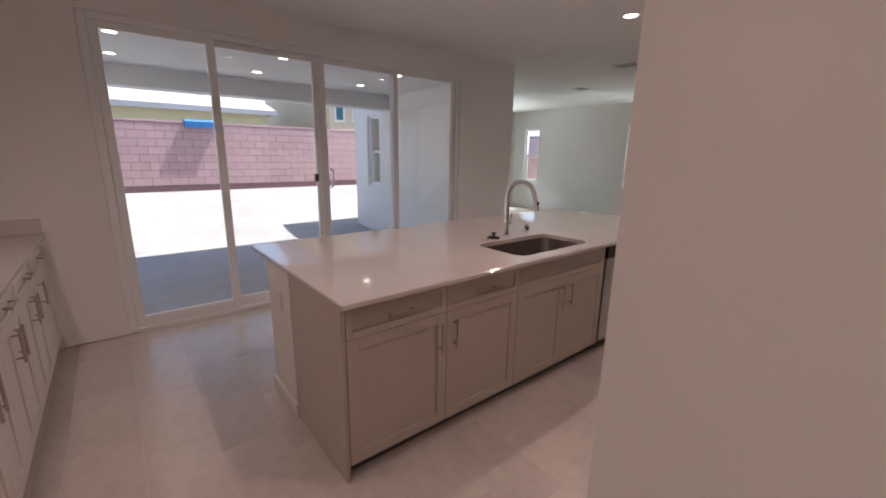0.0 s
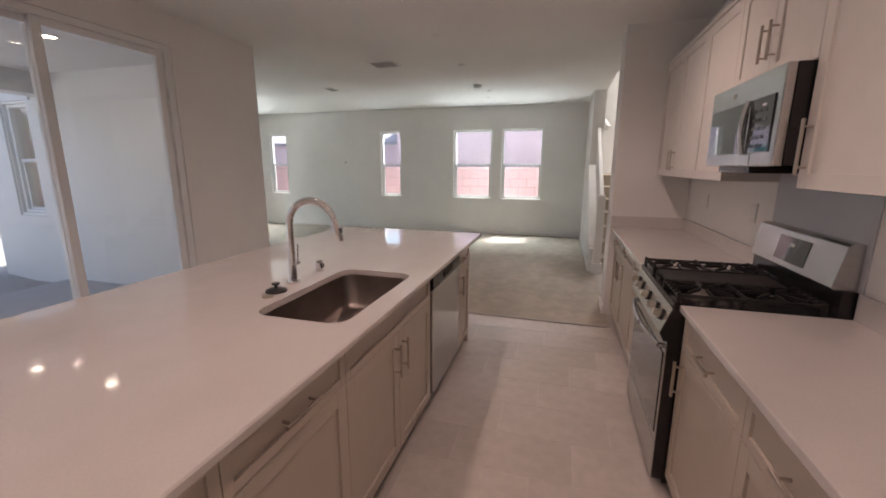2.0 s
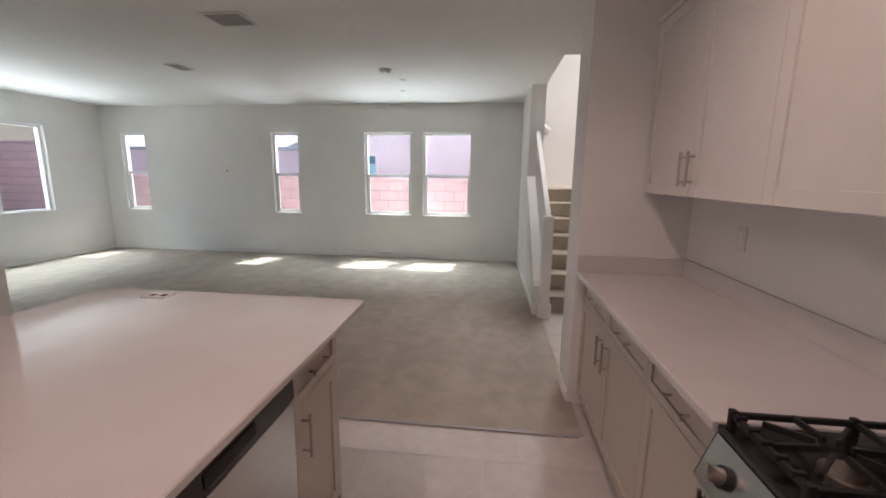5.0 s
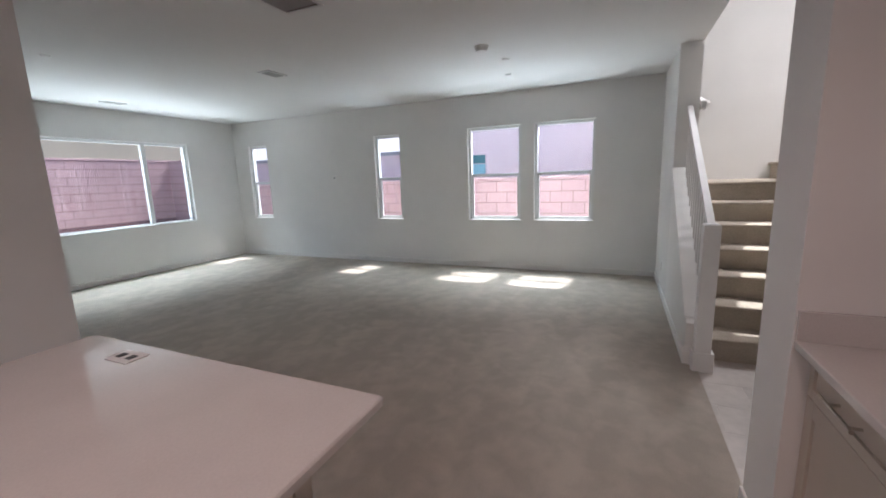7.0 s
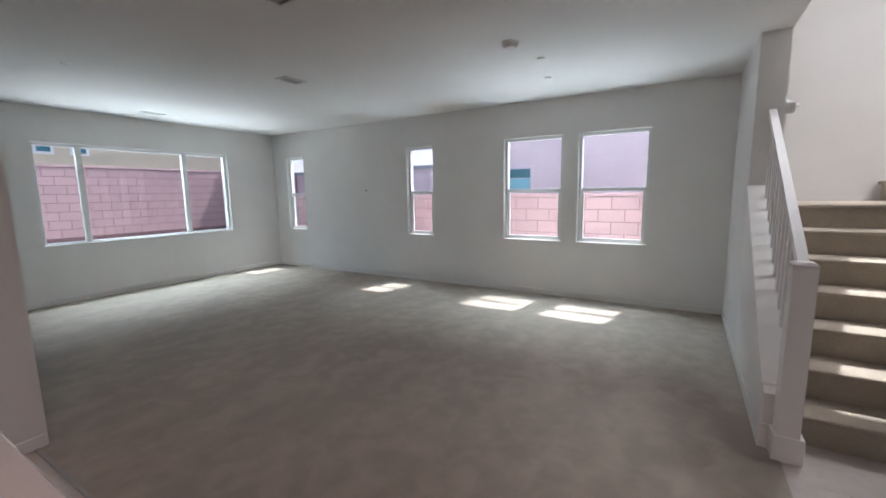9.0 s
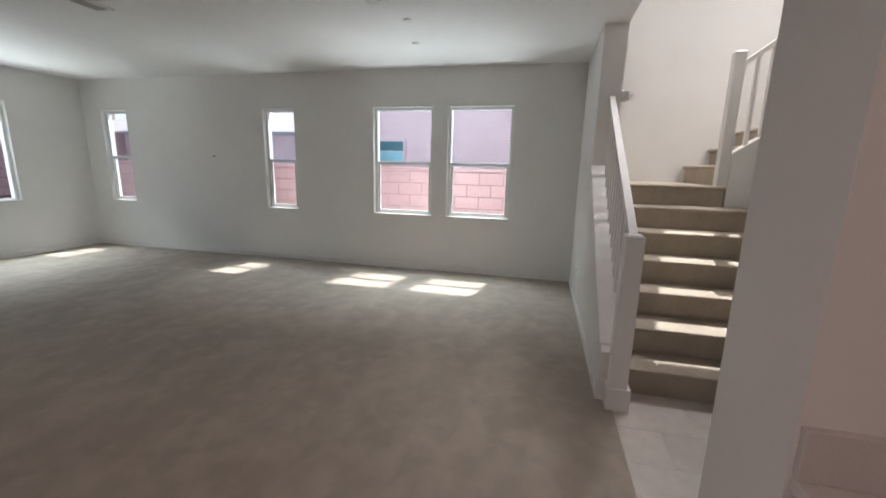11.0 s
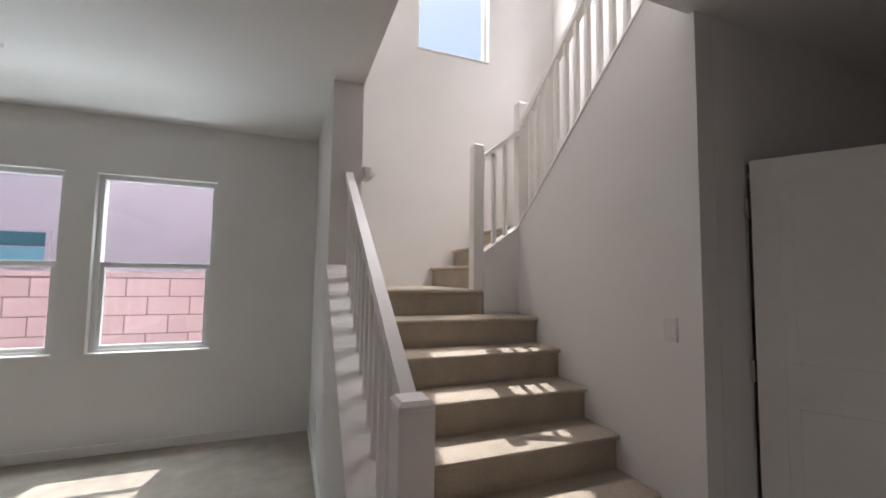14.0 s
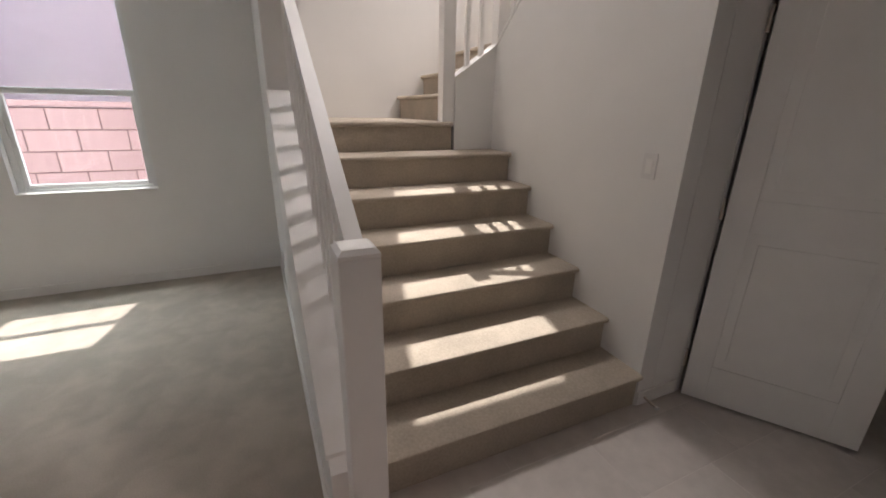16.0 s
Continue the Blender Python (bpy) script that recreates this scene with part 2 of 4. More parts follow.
def rounded(x0, x1, y0, y1, r, seg=6):
    out = []
    for cx, cy, a0 in ((x1 - r, y1 - r, 0), (x0 + r, y1 - r, 90), (x0 + r, y0 + r, 180), (x1 - r, y0 + r, 270)):
        out += [(cx + r * math.cos(radians(a0 + 90 * k / seg)), cy + r * math.sin(radians(a0 + 90 * k / seg))) for k in range(seg + 1)]
    return out


def wall(name, axis, c0, c1, a0, a1, z0, z1, openings=(), mat=None):
    """A wall between the planes c0 and c1 of an axis, from a0 to a1 along the other, with openings (b0, b1, low, high)."""
    bm = bmesh.new()

    def put(s0, s1, lo, hi):
        if s1 - s0 > 1e-4 and hi - lo > 1e-4:
            box(bm, *((c0, c1, s0, s1) if axis == "x" else (s0, s1, c0, c1)), lo, hi)

    s = a0
    for b0, b1, lo, hi in sorted(openings):
        put(s, b0, z0, z1), put(b0, b1, z0, lo), put(b0, b1, hi, z1)
        s = b1
    put(s, a1, z0, z1)
    return tagged(part(name, bm, mat or WALL), "painted drywall wall, smooth off-white", "wall", kind="structure")


# ---- the large structure ----
H = 2.74
EAST, NORTH, KNORTH, WEST = 9.66, 8.59, 4.30, 4.70
WINDOWS = [(1.43, 2.297), (2.503, 3.365), (4.606, 5.13), (7.69, 8.20)]
WZ0, WZ1 = 0.78, 2.255
E_OPEN = [(a, b, WZ0, WZ1) for a, b in WINDOWS]
wall("wall_east", "x", EAST, EAST + 0.17, 0.49, NORTH + 0.16, -0.1, H + 0.3, E_OPEN)
wall("wall_east_stairwell", "x", EAST, EAST + 0.17, -2.35, 0.49, -0.1, 6.0, [(-1.27, -0.40, 3.91, 5.45)])
wall("wall_north", "y", NORTH, NORTH + 0.16, 4.5, EAST, -0.1, H + 0.3, [(5.90, 8.62, 0.83, 2.265)])
wall("wall_west", "x", 4.52, WEST, KNORTH + 0.17, NORTH, -0.1, H + 0.3, [(7.72, 8.20, 0.84, 2.27)])
wall("wall_slider", "y", KNORTH, KNORTH + 0.17, -1.15, WEST, -0.1, H + 0.3, [(0.07, 3.70, -0.1, 2.485)])
wall("wall_kitchen_west", "x", -1.15, -0.98, -1.8, KNORTH, -0.1, H + 0.3)
wall("wall_kitchen_south", "y", -0.24, -0.12, 0.76, 5.02, 0, H)
wall("wall_pantry_end", "x", 0.62, 0.76, -1.8, 0.465, 0, H)
wall("wall_entry_south", "y", -1.97, -1.80, -1.15, 0.76, -0.1, H + 0.3)
wall("wall_kitchen_end", "x", 5.02, 5.345, -3.3, 0.53, 0, H)
wall("wall_hall_south", "y", -3.47, -3.30, 5.02, 7.4, -0.1, H)
wall("wall_closet_front", "x", 6.925, 7.035, -3.3, -1.067, 0, H, [(-2.02, -1.27, 0, 2.045)])
wall("wall_closet_back", "y", -2.35, -2.16, 7.01, 9.66, -0.1, 6.0, [(8.15, 9.28, 4.42, 5.72)])
wall("wall_stair_north_end", "y", 0.38, 0.58, 8.30, 9.66, 0, H)
wall("wall_stair_north_upper", "y", 0.38, 0.58, 5.0, 9.66, H + 0.304, 6.0)
wall("wall_landing_west", "x", 5.0, 5.17, -2.35, 0.38, H + 0.304, 6.0)
wall("wall_landing_south", "y", -2.35, -2.16, 5.17, 7.01, H + 0.304, 6.0)

_bm = prism(bmesh.new(), [(6.925, 0), (8.50, 0), (8.50, 1.86), (6.925, 3.22)], "y", -1.065, -0.955)
tagged(part("wall_stair_slope", _bm, WALL), "painted drywall stair wall with a sloping top", "wall", kind="structure")
_bm = prism(bmesh.new(), [(-0.64, 1.0), (-0.64, 1.63), (-0.955, 1.86), (-1.065, 1.86), (-1.065, 1.0)], "x", 8.50, 8.60)
tagged(part("wall_winder_knee", _bm, WALL), "short painted knee wall beside the stair turn", "wall", kind="structure")
_bm = prism(bmesh.new(), [(6.80, 0), (8.30, 0), (8.30, 1.50), (8.19, 1.415), (6.84, 0.36), (6.80, 0.33)], "y", 0.43, 0.58)
tagged(part("wall_stair_knee", _bm, TRIM), "white painted knee wall under the stair rail", "wall", kind="structure")

# ceilings, with the stairwell left open
_bm = bmesh.new()
for a in ((4.52, EAST, 0.38, NORTH), (-1.0, 4.52, -1.8, KNORTH), (4.52, 5.02, -1.8, 0.38), (5.02, 6.955, -3.3, 0.38), (6.955, 7.4, -3.3, -2.16)):
    box(_bm, a[0], a[1], a[2], a[3], H, H + 0.3)
tagged(part("ceiling", _bm, CEIL), "flat off-white painted ceiling", "ceiling", kind="structure")
tagged(part("ceiling_stairwell", boxed(5.0, 9.85, -2.35, 0.58, 6.0, 6.1), CEIL), "off-white ceiling high over the stairwell", "ceiling", kind="structure")
tagged(part("ceiling_closet", boxed(7.04, 8.48, -2.15, -1.07, 2.0, 2.06), CEIL), "low closet ceiling under the stairs", "ceiling", kind="structure")

# floors
_bm = bmesh.new()
prism(_bm, [(4.65, 0.50), (6.72, 0.50), (6.80, 0.58), (EAST, 0.58), (EAST, NORTH), (WEST, NORTH), (WEST, 4.30), (4.65, 4.30)], "z", -0.08, 0.006)
tagged(part("floor_carpet", _bm, CARPET), "greige cut-pile carpet with vacuum tracks", "floor", kind="structure")
tile_floor = tagged(part("floor_tile_bed", boxed(-0.98, 9.66, -3.3, 4.30, -0.09, -0.0008), GROUT), "light grout bed of the tiled kitchen and hall floor", "floor", kind="structure")
tagged(part("trim_carpet_edge", boxed(4.63, 4.652, 0.53, 4.30, 0.0, 0.011, 0.003), GREY_METAL), "thin metal strip between tile and carpet", "trim", kind="structure")


def baseboard(x0, x1, y0, y1):
    tagged(part("baseboard", boxed(x0, x1, y0, y1, 0.006, 0.085, 0.004), TRIM), "low white painted baseboard", "baseboard", kind="structure")


baseboard(9.646, 9.66, 0.60, 8.57)
baseboard(4.72, 9.646, 8.576, 8.59)
baseboard(4.70, 4.714, 4.47, 8.57)
baseboard(6.80, 9.64, 0.58, 0.594)
baseboard(5.02, 5.345, 0.53, 0.544)
baseboard(-0.33, 0.07, 4.286, 4.30)
baseboard(3.71, 4.69, 4.286, 4.30)
baseboard(6.911, 6.925, -1.25, -0.955)
_bm = bmesh.new()
box(_bm, 6.784, 6.80, 0.425, 0.594, 0.0, 0.15, 0.004)
tagged(part("trim_knee_end", _bm, TRIM), "white baseboard block at the knee wall's end", "trim", kind="structure")


# ---- windows and doors ----
def window(name, along, c, a0, a1, z0, z1, style, label, out=1):
    """along: the axis that the window runs along; c: the inner wall face; out: the way outdoors on the other axis."""
    w = thing(name, label, "window", kind="structure")

    def bx(s0, s1, d0, d1, lo, hi, bevel=0.003):
        d0, d1 = sorted((c + out * d0, c + out * d1))
        return boxed(*((s0, s1, d0, d1) if along == "x" else (d0, d1, s0, s1)), lo, hi, bevel)

    f = 0.04
    for nm, args in (("frame_side", (a0, a0 + f, 0.06, 0.14, z0, z1)), ("frame_side", (a1 - f, a1, 0.06, 0.14, z0, z1)),
                     ("frame_head", (a0 + f, a1 - f, 0.06, 0.14, z1 - f, z1)), ("frame_foot", (a0 + f, a1 - f, 0.06, 0.14, z0, z0 + f))):
        part(nm, bx(*args), VINYL, w)
    part("window_sill", bx(a0 + 0.002, a1 - 0.002, -0.012, 0.06, z0 + 0.001, z0 + 0.018), TRIM, w)
    panes = []
    if style == "hung":
        zm = (z0 + z1) / 2 - 0.01
        part("meeting_rail", bx(a0 + f, a1 - f, 0.065, 0.11, zm - 0.022, zm + 0.022), VINYL, w)
        for s0, s1, lo, hi in ((a0 + f, a0 + f + 0.03, z0 + f, zm - 0.022), (a1 - f - 0.03, a1 - f, z0 + f, zm - 0.022), (a0 + f + 0.03, a1 - f - 0.03, z0 + f, z0 + f + 0.03)):
            part("sash", bx(s0, s1, 0.068, 0.10, lo, hi), VINYL, w)
        panes = [(a0 + f, a1 - f, zm + 0.022, z1 - f), (a0 + f + 0.03, a1 - f - 0.03, z0 + f + 0.03, zm - 0.022)]
    elif style == "slide":
        cuts = (a0 + f, 6.42, 7.87, a1 - f)
        for s in cuts[1:3]:
            part("mullion", bx(s - 0.035, s + 0.035, 0.065, 0.125, z0 + f, z1 - f), VINYL, w)
        panes = [(cuts[k] + (0.035 if k else 0), cuts[k + 1] - (0.035 if k < 2 else 0), z0 + f, z1 - f) for k in range(3)]
    else:
        panes = [(a0 + f, a1 - f, z0 + f, z1 - f)]
    for s0, s1, lo, hi in panes:
        p = part("pane", bx(s0, s1, 0.083, 0.087, lo, hi, 0), GLASS, w)
        p.visible_shadow = False
    return w


for i, (a, b) in enumerate(WINDOWS):
    window("window_%d" % (i + 1), "y", EAST, a, b, WZ0, WZ1, "hung", "white vinyl single-hung window, closed" if b - a > 0.7 else "narrow white vinyl single-hung window, closed")
window("window_5", "x", NORTH, 5.90, 8.62, 0.83, 2.265, "slide", "wide white vinyl three-panel sliding window")
window("window_6", "y", 4.70, 7.72, 8.20, 0.84, 2.27, "hung", "narrow white vinyl window facing the patio", -1)
window("window_7", "y", EAST, -1.27, -0.40, 3.91, 5.45, "fixed", "tall fixed window high over the stair turn")
window("window_8", "x", -2.16, 8.15, 9.28, 4.42, 5.72, "fixed", "fixed window high on the stairwell wall", -1)


def sliding_door():
    d = thing("door_1", "wide white vinyl four-panel sliding glass patio door, closed", "sliding door", kind="structure")
    y0, y1, top = KNORTH + 0.012, KNORTH + 0.15, 2.485
    for nm, a in (("frame_side", (0.07, 0.13, y0, y1, 0, top)), ("frame_side", (3.64, 3.70, y0, y1, 0, top)), ("frame_head", (0.13, 3.64, y0, y1, top - 0.05, top)), ("threshold", (0.13, 3.64, y0, y1, -0.02, 0.03))):
        part(nm, boxed(*a, 0.004), VINYL, d)
    lines = ((0.13, 0.95, 0.03), (0.90, 1.873, 0.07), (1.877, 2.79, 0.07), (2.73, 3.64, 0.03))
    for x0, x1, dy in lines:
        panel = part("door_panel", boxed(x0, x0 + 0.062, y0 + dy, y0 + dy + 0.04, 0.03, top - 0.05, 0.004), VINYL, d)
        for a in ((x1 - 0.062, x1, 0.03, top - 0.05), (x0 + 0.062, x1 - 0.062, 0.03, 0.12), (x0 + 0.062, x1 - 0.062, top - 0.10, top - 0.05)):
            part("rail", boxed(a[0], a[1], y0 + dy, y0 + dy + 0.04, a[2], a[3], 0.004), VINYL, panel)
        p = part("pane", boxed(x0 + 0.062, x1 - 0.062, y0 + dy + 0.018, y0 + dy + 0.022, 0.12, top - 0.10), GLASS, panel)
        p.visible_shadow = False
    part("latch", boxed(1.775, 1.815, y0 + 0.045, y0 + 0.07, 1.22, 1.30, 0.006), BLACK, d, "black thumb latch")
    bm = tube(bmesh.new(), [(1.95, y0 + 0.07, 1.15), (1.965, y0 + 0.03, 1.17), (1.97, y0 + 0.02, 1.25), (1.965, y0 + 0.03, 1.33), (1.95, y0 + 0.07, 1.35)], [0.008] * 5, 8)
    part("handle", bm, VINYL, d, "white loop pull", True)


sliding_door()


def panel_door():
    hx, hy = 6.925, -1.258
    ang = math.degrees(math.atan2(-0.38, -0.60))
    d = thing("door_2", "white two-panel interior door standing open beside the stairs", "door", pose(hx - 0.006, hy - 0.016, 0, 0, 0, ang), kind="structure")
    L, T = 0.715, 0.035
    part("leaf_core", boxed(0.017, L, -T + 0.004, -0.004, 0.015, 2.03), TRIM, d)
    for x0, x1, z0, z1 in ((0.017, 0.12, 0.015, 2.03), (L - 0.115, L, 0.015, 2.03), (0.12, L - 0.115, 0.015, 0.22), (0.12, L - 0.115, 0.93, 1.08), (0.12, L - 0.115, 1.90, 2.03)):
        part("stile" if z1 - z0 > 1 else "cross_rail", boxed(x0, x1, -T, 0, z0, z1, 0.0015), TRIM, d)
    for z0, z1 in ((0.27, 0.88), (1.13, 1.85)):
        part("raised_panel", boxed(0.165, L - 0.16, -T + 0.0015, -0.0015, z0, z1, 0.0024), TRIM, d)
    for z in (0.22, 1.02, 1.80):
        hinge = cyl(bmesh.new(), (0.004, -0.012, z - 0.05), (0.004, -0.012, z + 0.05), 0.009, 10)
        part("hinge", hinge, NICKEL, d, "satin nickel hinge", True)
    bm = cyl(bmesh.new(), (L - 0.065, 0, 0.96), (L - 0.065, -0.055 - T, 0.96), 0.011, 12)
    cyl(bm, (L - 0.065, -T, 0.96), (L - 0.065, -T - 0.008, 0.96), 0.028, 18)
    box(bm, L - 0.175, L - 0.055, -0.062 - T, -0.048 - T, 0.95, 0.97, 0.004)
    cyl(bm, (L - 0.065, 0, 0.96), (L - 0.065, 0.05, 0.96), 0.011, 12)
    box(bm, L - 0.175, L - 0.055, 0.043, 0.057, 0.95, 0.97, 0.004)
    part("lever_handle", bm, NICKEL, d, "satin nickel lever handle", True)
    for y0, y1 in ((-2.02, -2.002), (-1.288, -1.27)):
        tagged(part("trim_door_jamb", boxed(6.922, 7.038, y0, y1, 0, 2.027), TRIM), "white painted door jamb", "trim", kind="structure")
    tagged(part("trim_door_head", boxed(6.922, 7.038, -2.02, -1.27, 2.027, 2.045), TRIM), "white painted door head jamb", "trim", kind="structure")


panel_door()


# ---- kitchen ----
def handle(bm, x, z, length, upright, y=0.0):
    a = length / 2
    p = [(x, y - 0.032, z - a), (x, y - 0.032, z + a)] if upright else [(x - a, y - 0.032, z), (x + a, y - 0.032, z)]
    cyl(bm, *p, 0.0065, 10)
    for s in (-0.72, 0.72):
        q = (x, y, z + s * a) if upright else (x + s * a, y, z)
        cyl(bm, q, (q[0], y - 0.032, q[2]), 0.005, 8)
    return bm


def front(parent, name, x0, x1, z0, z1, mat, rail=0.057, pull=None):
    """A shaker front that faces -y, with its back at y = 0; pull: (x, z, length, upright)."""
    g, t = 0.0015, 0.02
    x0, x1, z0, z1 = x0 + g, x1 - g, z0 + g, z1 - g
    ob = part(name, boxed(x0 + rail - 0.01, x1 - rail + 0.01, -0.011, -0.002, z0 + rail - 0.01, z1 - rail + 0.01), mat, parent)
    for nm, a in (("stile", (x0, x0 + rail, z0, z1)), ("stile", (x1 - rail, x1, z0, z1)), ("rail", (x0 + rail, x1 - rail, z0, z0 + rail)), ("rail", (x0 + rail, x1 - rail, z1 - rail, z1))):
        part(nm, boxed(a[0], a[1], -t, 0, a[2], a[3], 0.0018), mat, ob)
    if pull:
        part("handle", handle(bmesh.new(), *pull, y=-t), NICKEL, ob, "brushed nickel bar pull", True)
    return ob


def cabinet(label, m, w, depth, z0, z1, fronts, mat, group, kick=True):
    """Local frame: x along the width from 0, the fronts' backs at y = 0 facing -y."""
    c = thing("cabinet", label, "cabinet", m, group)
    part("body", boxed(0.001, w - 0.001, 0.001, depth, z0, z1), mat, c)
    if kick:
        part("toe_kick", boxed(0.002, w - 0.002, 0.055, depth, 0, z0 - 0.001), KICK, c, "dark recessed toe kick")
    for f in fronts:
        front(c, *f[:5], mat, *f[5:])
    return c


DZ = 0.725  # the line between drawers and doors


def base_fronts(w, doors, side=None):
    out = [("drawer", 0, w, DZ, 0.872, 0.034, (w / 2, 0.80, 0.17, False))]
    if doors == 1:
        hx = w - 0.05 if side == "right" else 0.05
        out.append(("door", 0, w, 0.09, DZ, 0.057, (hx, 0.60, 0.16, True)))
    else:
        out.append(("door", 0, w / 2, 0.09, DZ, 0.057, (w / 2 - 0.045, 0.60, 0.16, True)))
        out.append(("door", w / 2, w, 0.09, DZ, 0.057, (w / 2 + 0.045, 0.60, 0.16, True)))
    return out


IY = 1.735
ISL = "island cabinets"
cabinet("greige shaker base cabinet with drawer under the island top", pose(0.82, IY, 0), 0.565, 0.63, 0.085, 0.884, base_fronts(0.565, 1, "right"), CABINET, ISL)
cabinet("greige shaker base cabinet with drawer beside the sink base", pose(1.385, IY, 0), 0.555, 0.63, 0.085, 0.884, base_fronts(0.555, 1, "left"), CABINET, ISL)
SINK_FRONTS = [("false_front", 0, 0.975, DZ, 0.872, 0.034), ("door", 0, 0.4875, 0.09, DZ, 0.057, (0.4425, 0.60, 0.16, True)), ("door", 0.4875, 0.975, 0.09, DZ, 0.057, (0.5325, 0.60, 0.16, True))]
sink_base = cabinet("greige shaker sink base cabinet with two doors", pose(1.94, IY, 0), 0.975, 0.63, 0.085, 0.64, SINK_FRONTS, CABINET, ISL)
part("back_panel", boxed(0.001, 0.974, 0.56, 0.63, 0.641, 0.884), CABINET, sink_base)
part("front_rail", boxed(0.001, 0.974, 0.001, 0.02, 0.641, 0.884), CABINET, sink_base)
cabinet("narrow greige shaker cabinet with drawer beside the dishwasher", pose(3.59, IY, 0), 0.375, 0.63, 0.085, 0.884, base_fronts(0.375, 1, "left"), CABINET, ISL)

end_panel = thing("island_knee_wall", "white painted knee wall backing the island cabinets", "knee wall", kind="structure")
part("wall_body", boxed(0.80, 4.03, 2.37, 2.753, 0, 0.884, 0.004), WALL, end_panel)
part("base_trim", boxed(0.786, 4.044, 2.356, 2.767, 0, 0.085, 0.004), TRIM, end_panel)
tagged(part("island_end_panel", boxed(0.80, 0.8195, 1.72, 2.355, 0.0, 0.884, 0.002), CABINET), "greige painted end panel of the island", "cabinet panel", group=ISL)
tagged(part("island_end_panel", boxed(3.9655, 3.985, 1.72, 2.355, 0.0, 0.884, 0.002), CABINET), "greige painted end panel of the island", "cabinet panel", group=ISL)
outlet_i = thing("wall_outlet", "white outlet plate on the island's end wall", "outlet")
part("plate", boxed(0.792, 0.80, 2.50, 2.575, 0.62, 0.735, 0.002), PLATE, outlet_i)
for z in (0.655, 0.70):
    part("socket", boxed(0.7895, 0.792, 2.52, 2.555, z - 0.014, z + 0.014, 0.001), TRIM, outlet_i)


def slab_with_hole(x0, x1, y0, y1, z0, z1, hole, r):
    """A stone slab with a rounded cut-out and eased upper and lower edges."""
    bm = bmesh.new()
    e = 0.005
    outer, inner = rounded(x0, x1, y0, y1, 0.012, 3), rounded(*hole, r, 8)
    loops = []
    for pts, z in ((rounded(x0 + e, x1 - e, y0 + e, y1 - e, 0.01, 3), z0), (outer, z0 + e), (outer, z1 - e), (rounded(x0 + e, x1 - e, y0 + e, y1 - e, 0.01, 3), z1)):
        loops.append([bm.verts.new((*p, z)) for p in pts])
    for a, b in zip(loops, loops[1:]):
        for i in range(len(a)):
            j = (i + 1) % len(a)
            bm.faces.new((a[i], a[j], b[j], b[i]))
    rims = [[bm.verts.new((*p, z)) for p in inner] for z in (z0, z1)]
    for i in range(len(inner)):
        j = (i + 1) % len(inner)
        bm.faces.new((rims[0][i], rims[0][j], rims[1][j], rims[1][i]))
    for loop, rim in ((loops[0], rims[0]), (loops[3], rims[1])):
        edges = []
        for ring in (loop, rim):
            for i in range(len(ring)):
                edges.append(bm.edges.get((ring[i], ring[(i + 1) % len(ring)])))
        bmesh.ops.triangle_fill(bm, use_beauty=True, use_dissolve=False, edges=edges)
    return bm


SK = (2.015, 2.768, 1.765, 2.175)
island_top = part("island_worktop", slab_with_hole(0.785, 4.225, 1.665, 3.04, 0.885, 0.915, SK, 0.075), QUARTZ)
tagged(island_top, "polished white quartz worktop with an undermount sink cut-out", "worktop")


def sink():
    s = thing("sink", "brushed stainless undermount single-bowl sink", "sink", pose(0, 0, 0))
    bm = bmesh.new()
    rings = []
    for grow, r, z in ((0.03, 0.10, 0.8845), (0.004, 0.079, 0.8845), (0.002, 0.077, 0.87), (-0.008, 0.07, 0.72), (-0.03, 0.06, 0.69), (-0.05, 0.05, 0.684)):
        rings.append([bm.verts.new((*p, z)) for p in rounded(SK[0] - grow, SK[1] + grow, SK[2] - grow, SK[3] + grow, r, 8)])
    for a, b in zip(rings, rings[1:]):
        for i in range(len(a)):
            j = (i + 1) % len(a)
            bm.faces.new((a[i], a[j], b[j], b[i]))
    bm.faces.new(rings[-1])
    part("bowl", bm, SINK, s, smooth=True)
    bm = cyl(bmesh.new(), (2.405, 2.05, 0.684), (2.405, 2.05, 0.688), 0.055, 24)
    cyl(bm, (2.405, 2.05, 0.688), (2.405, 2.05, 0.691), 0.035, 20)
    part("drain", bm, CHROME, s, "chrome drain ring", True)


sink()


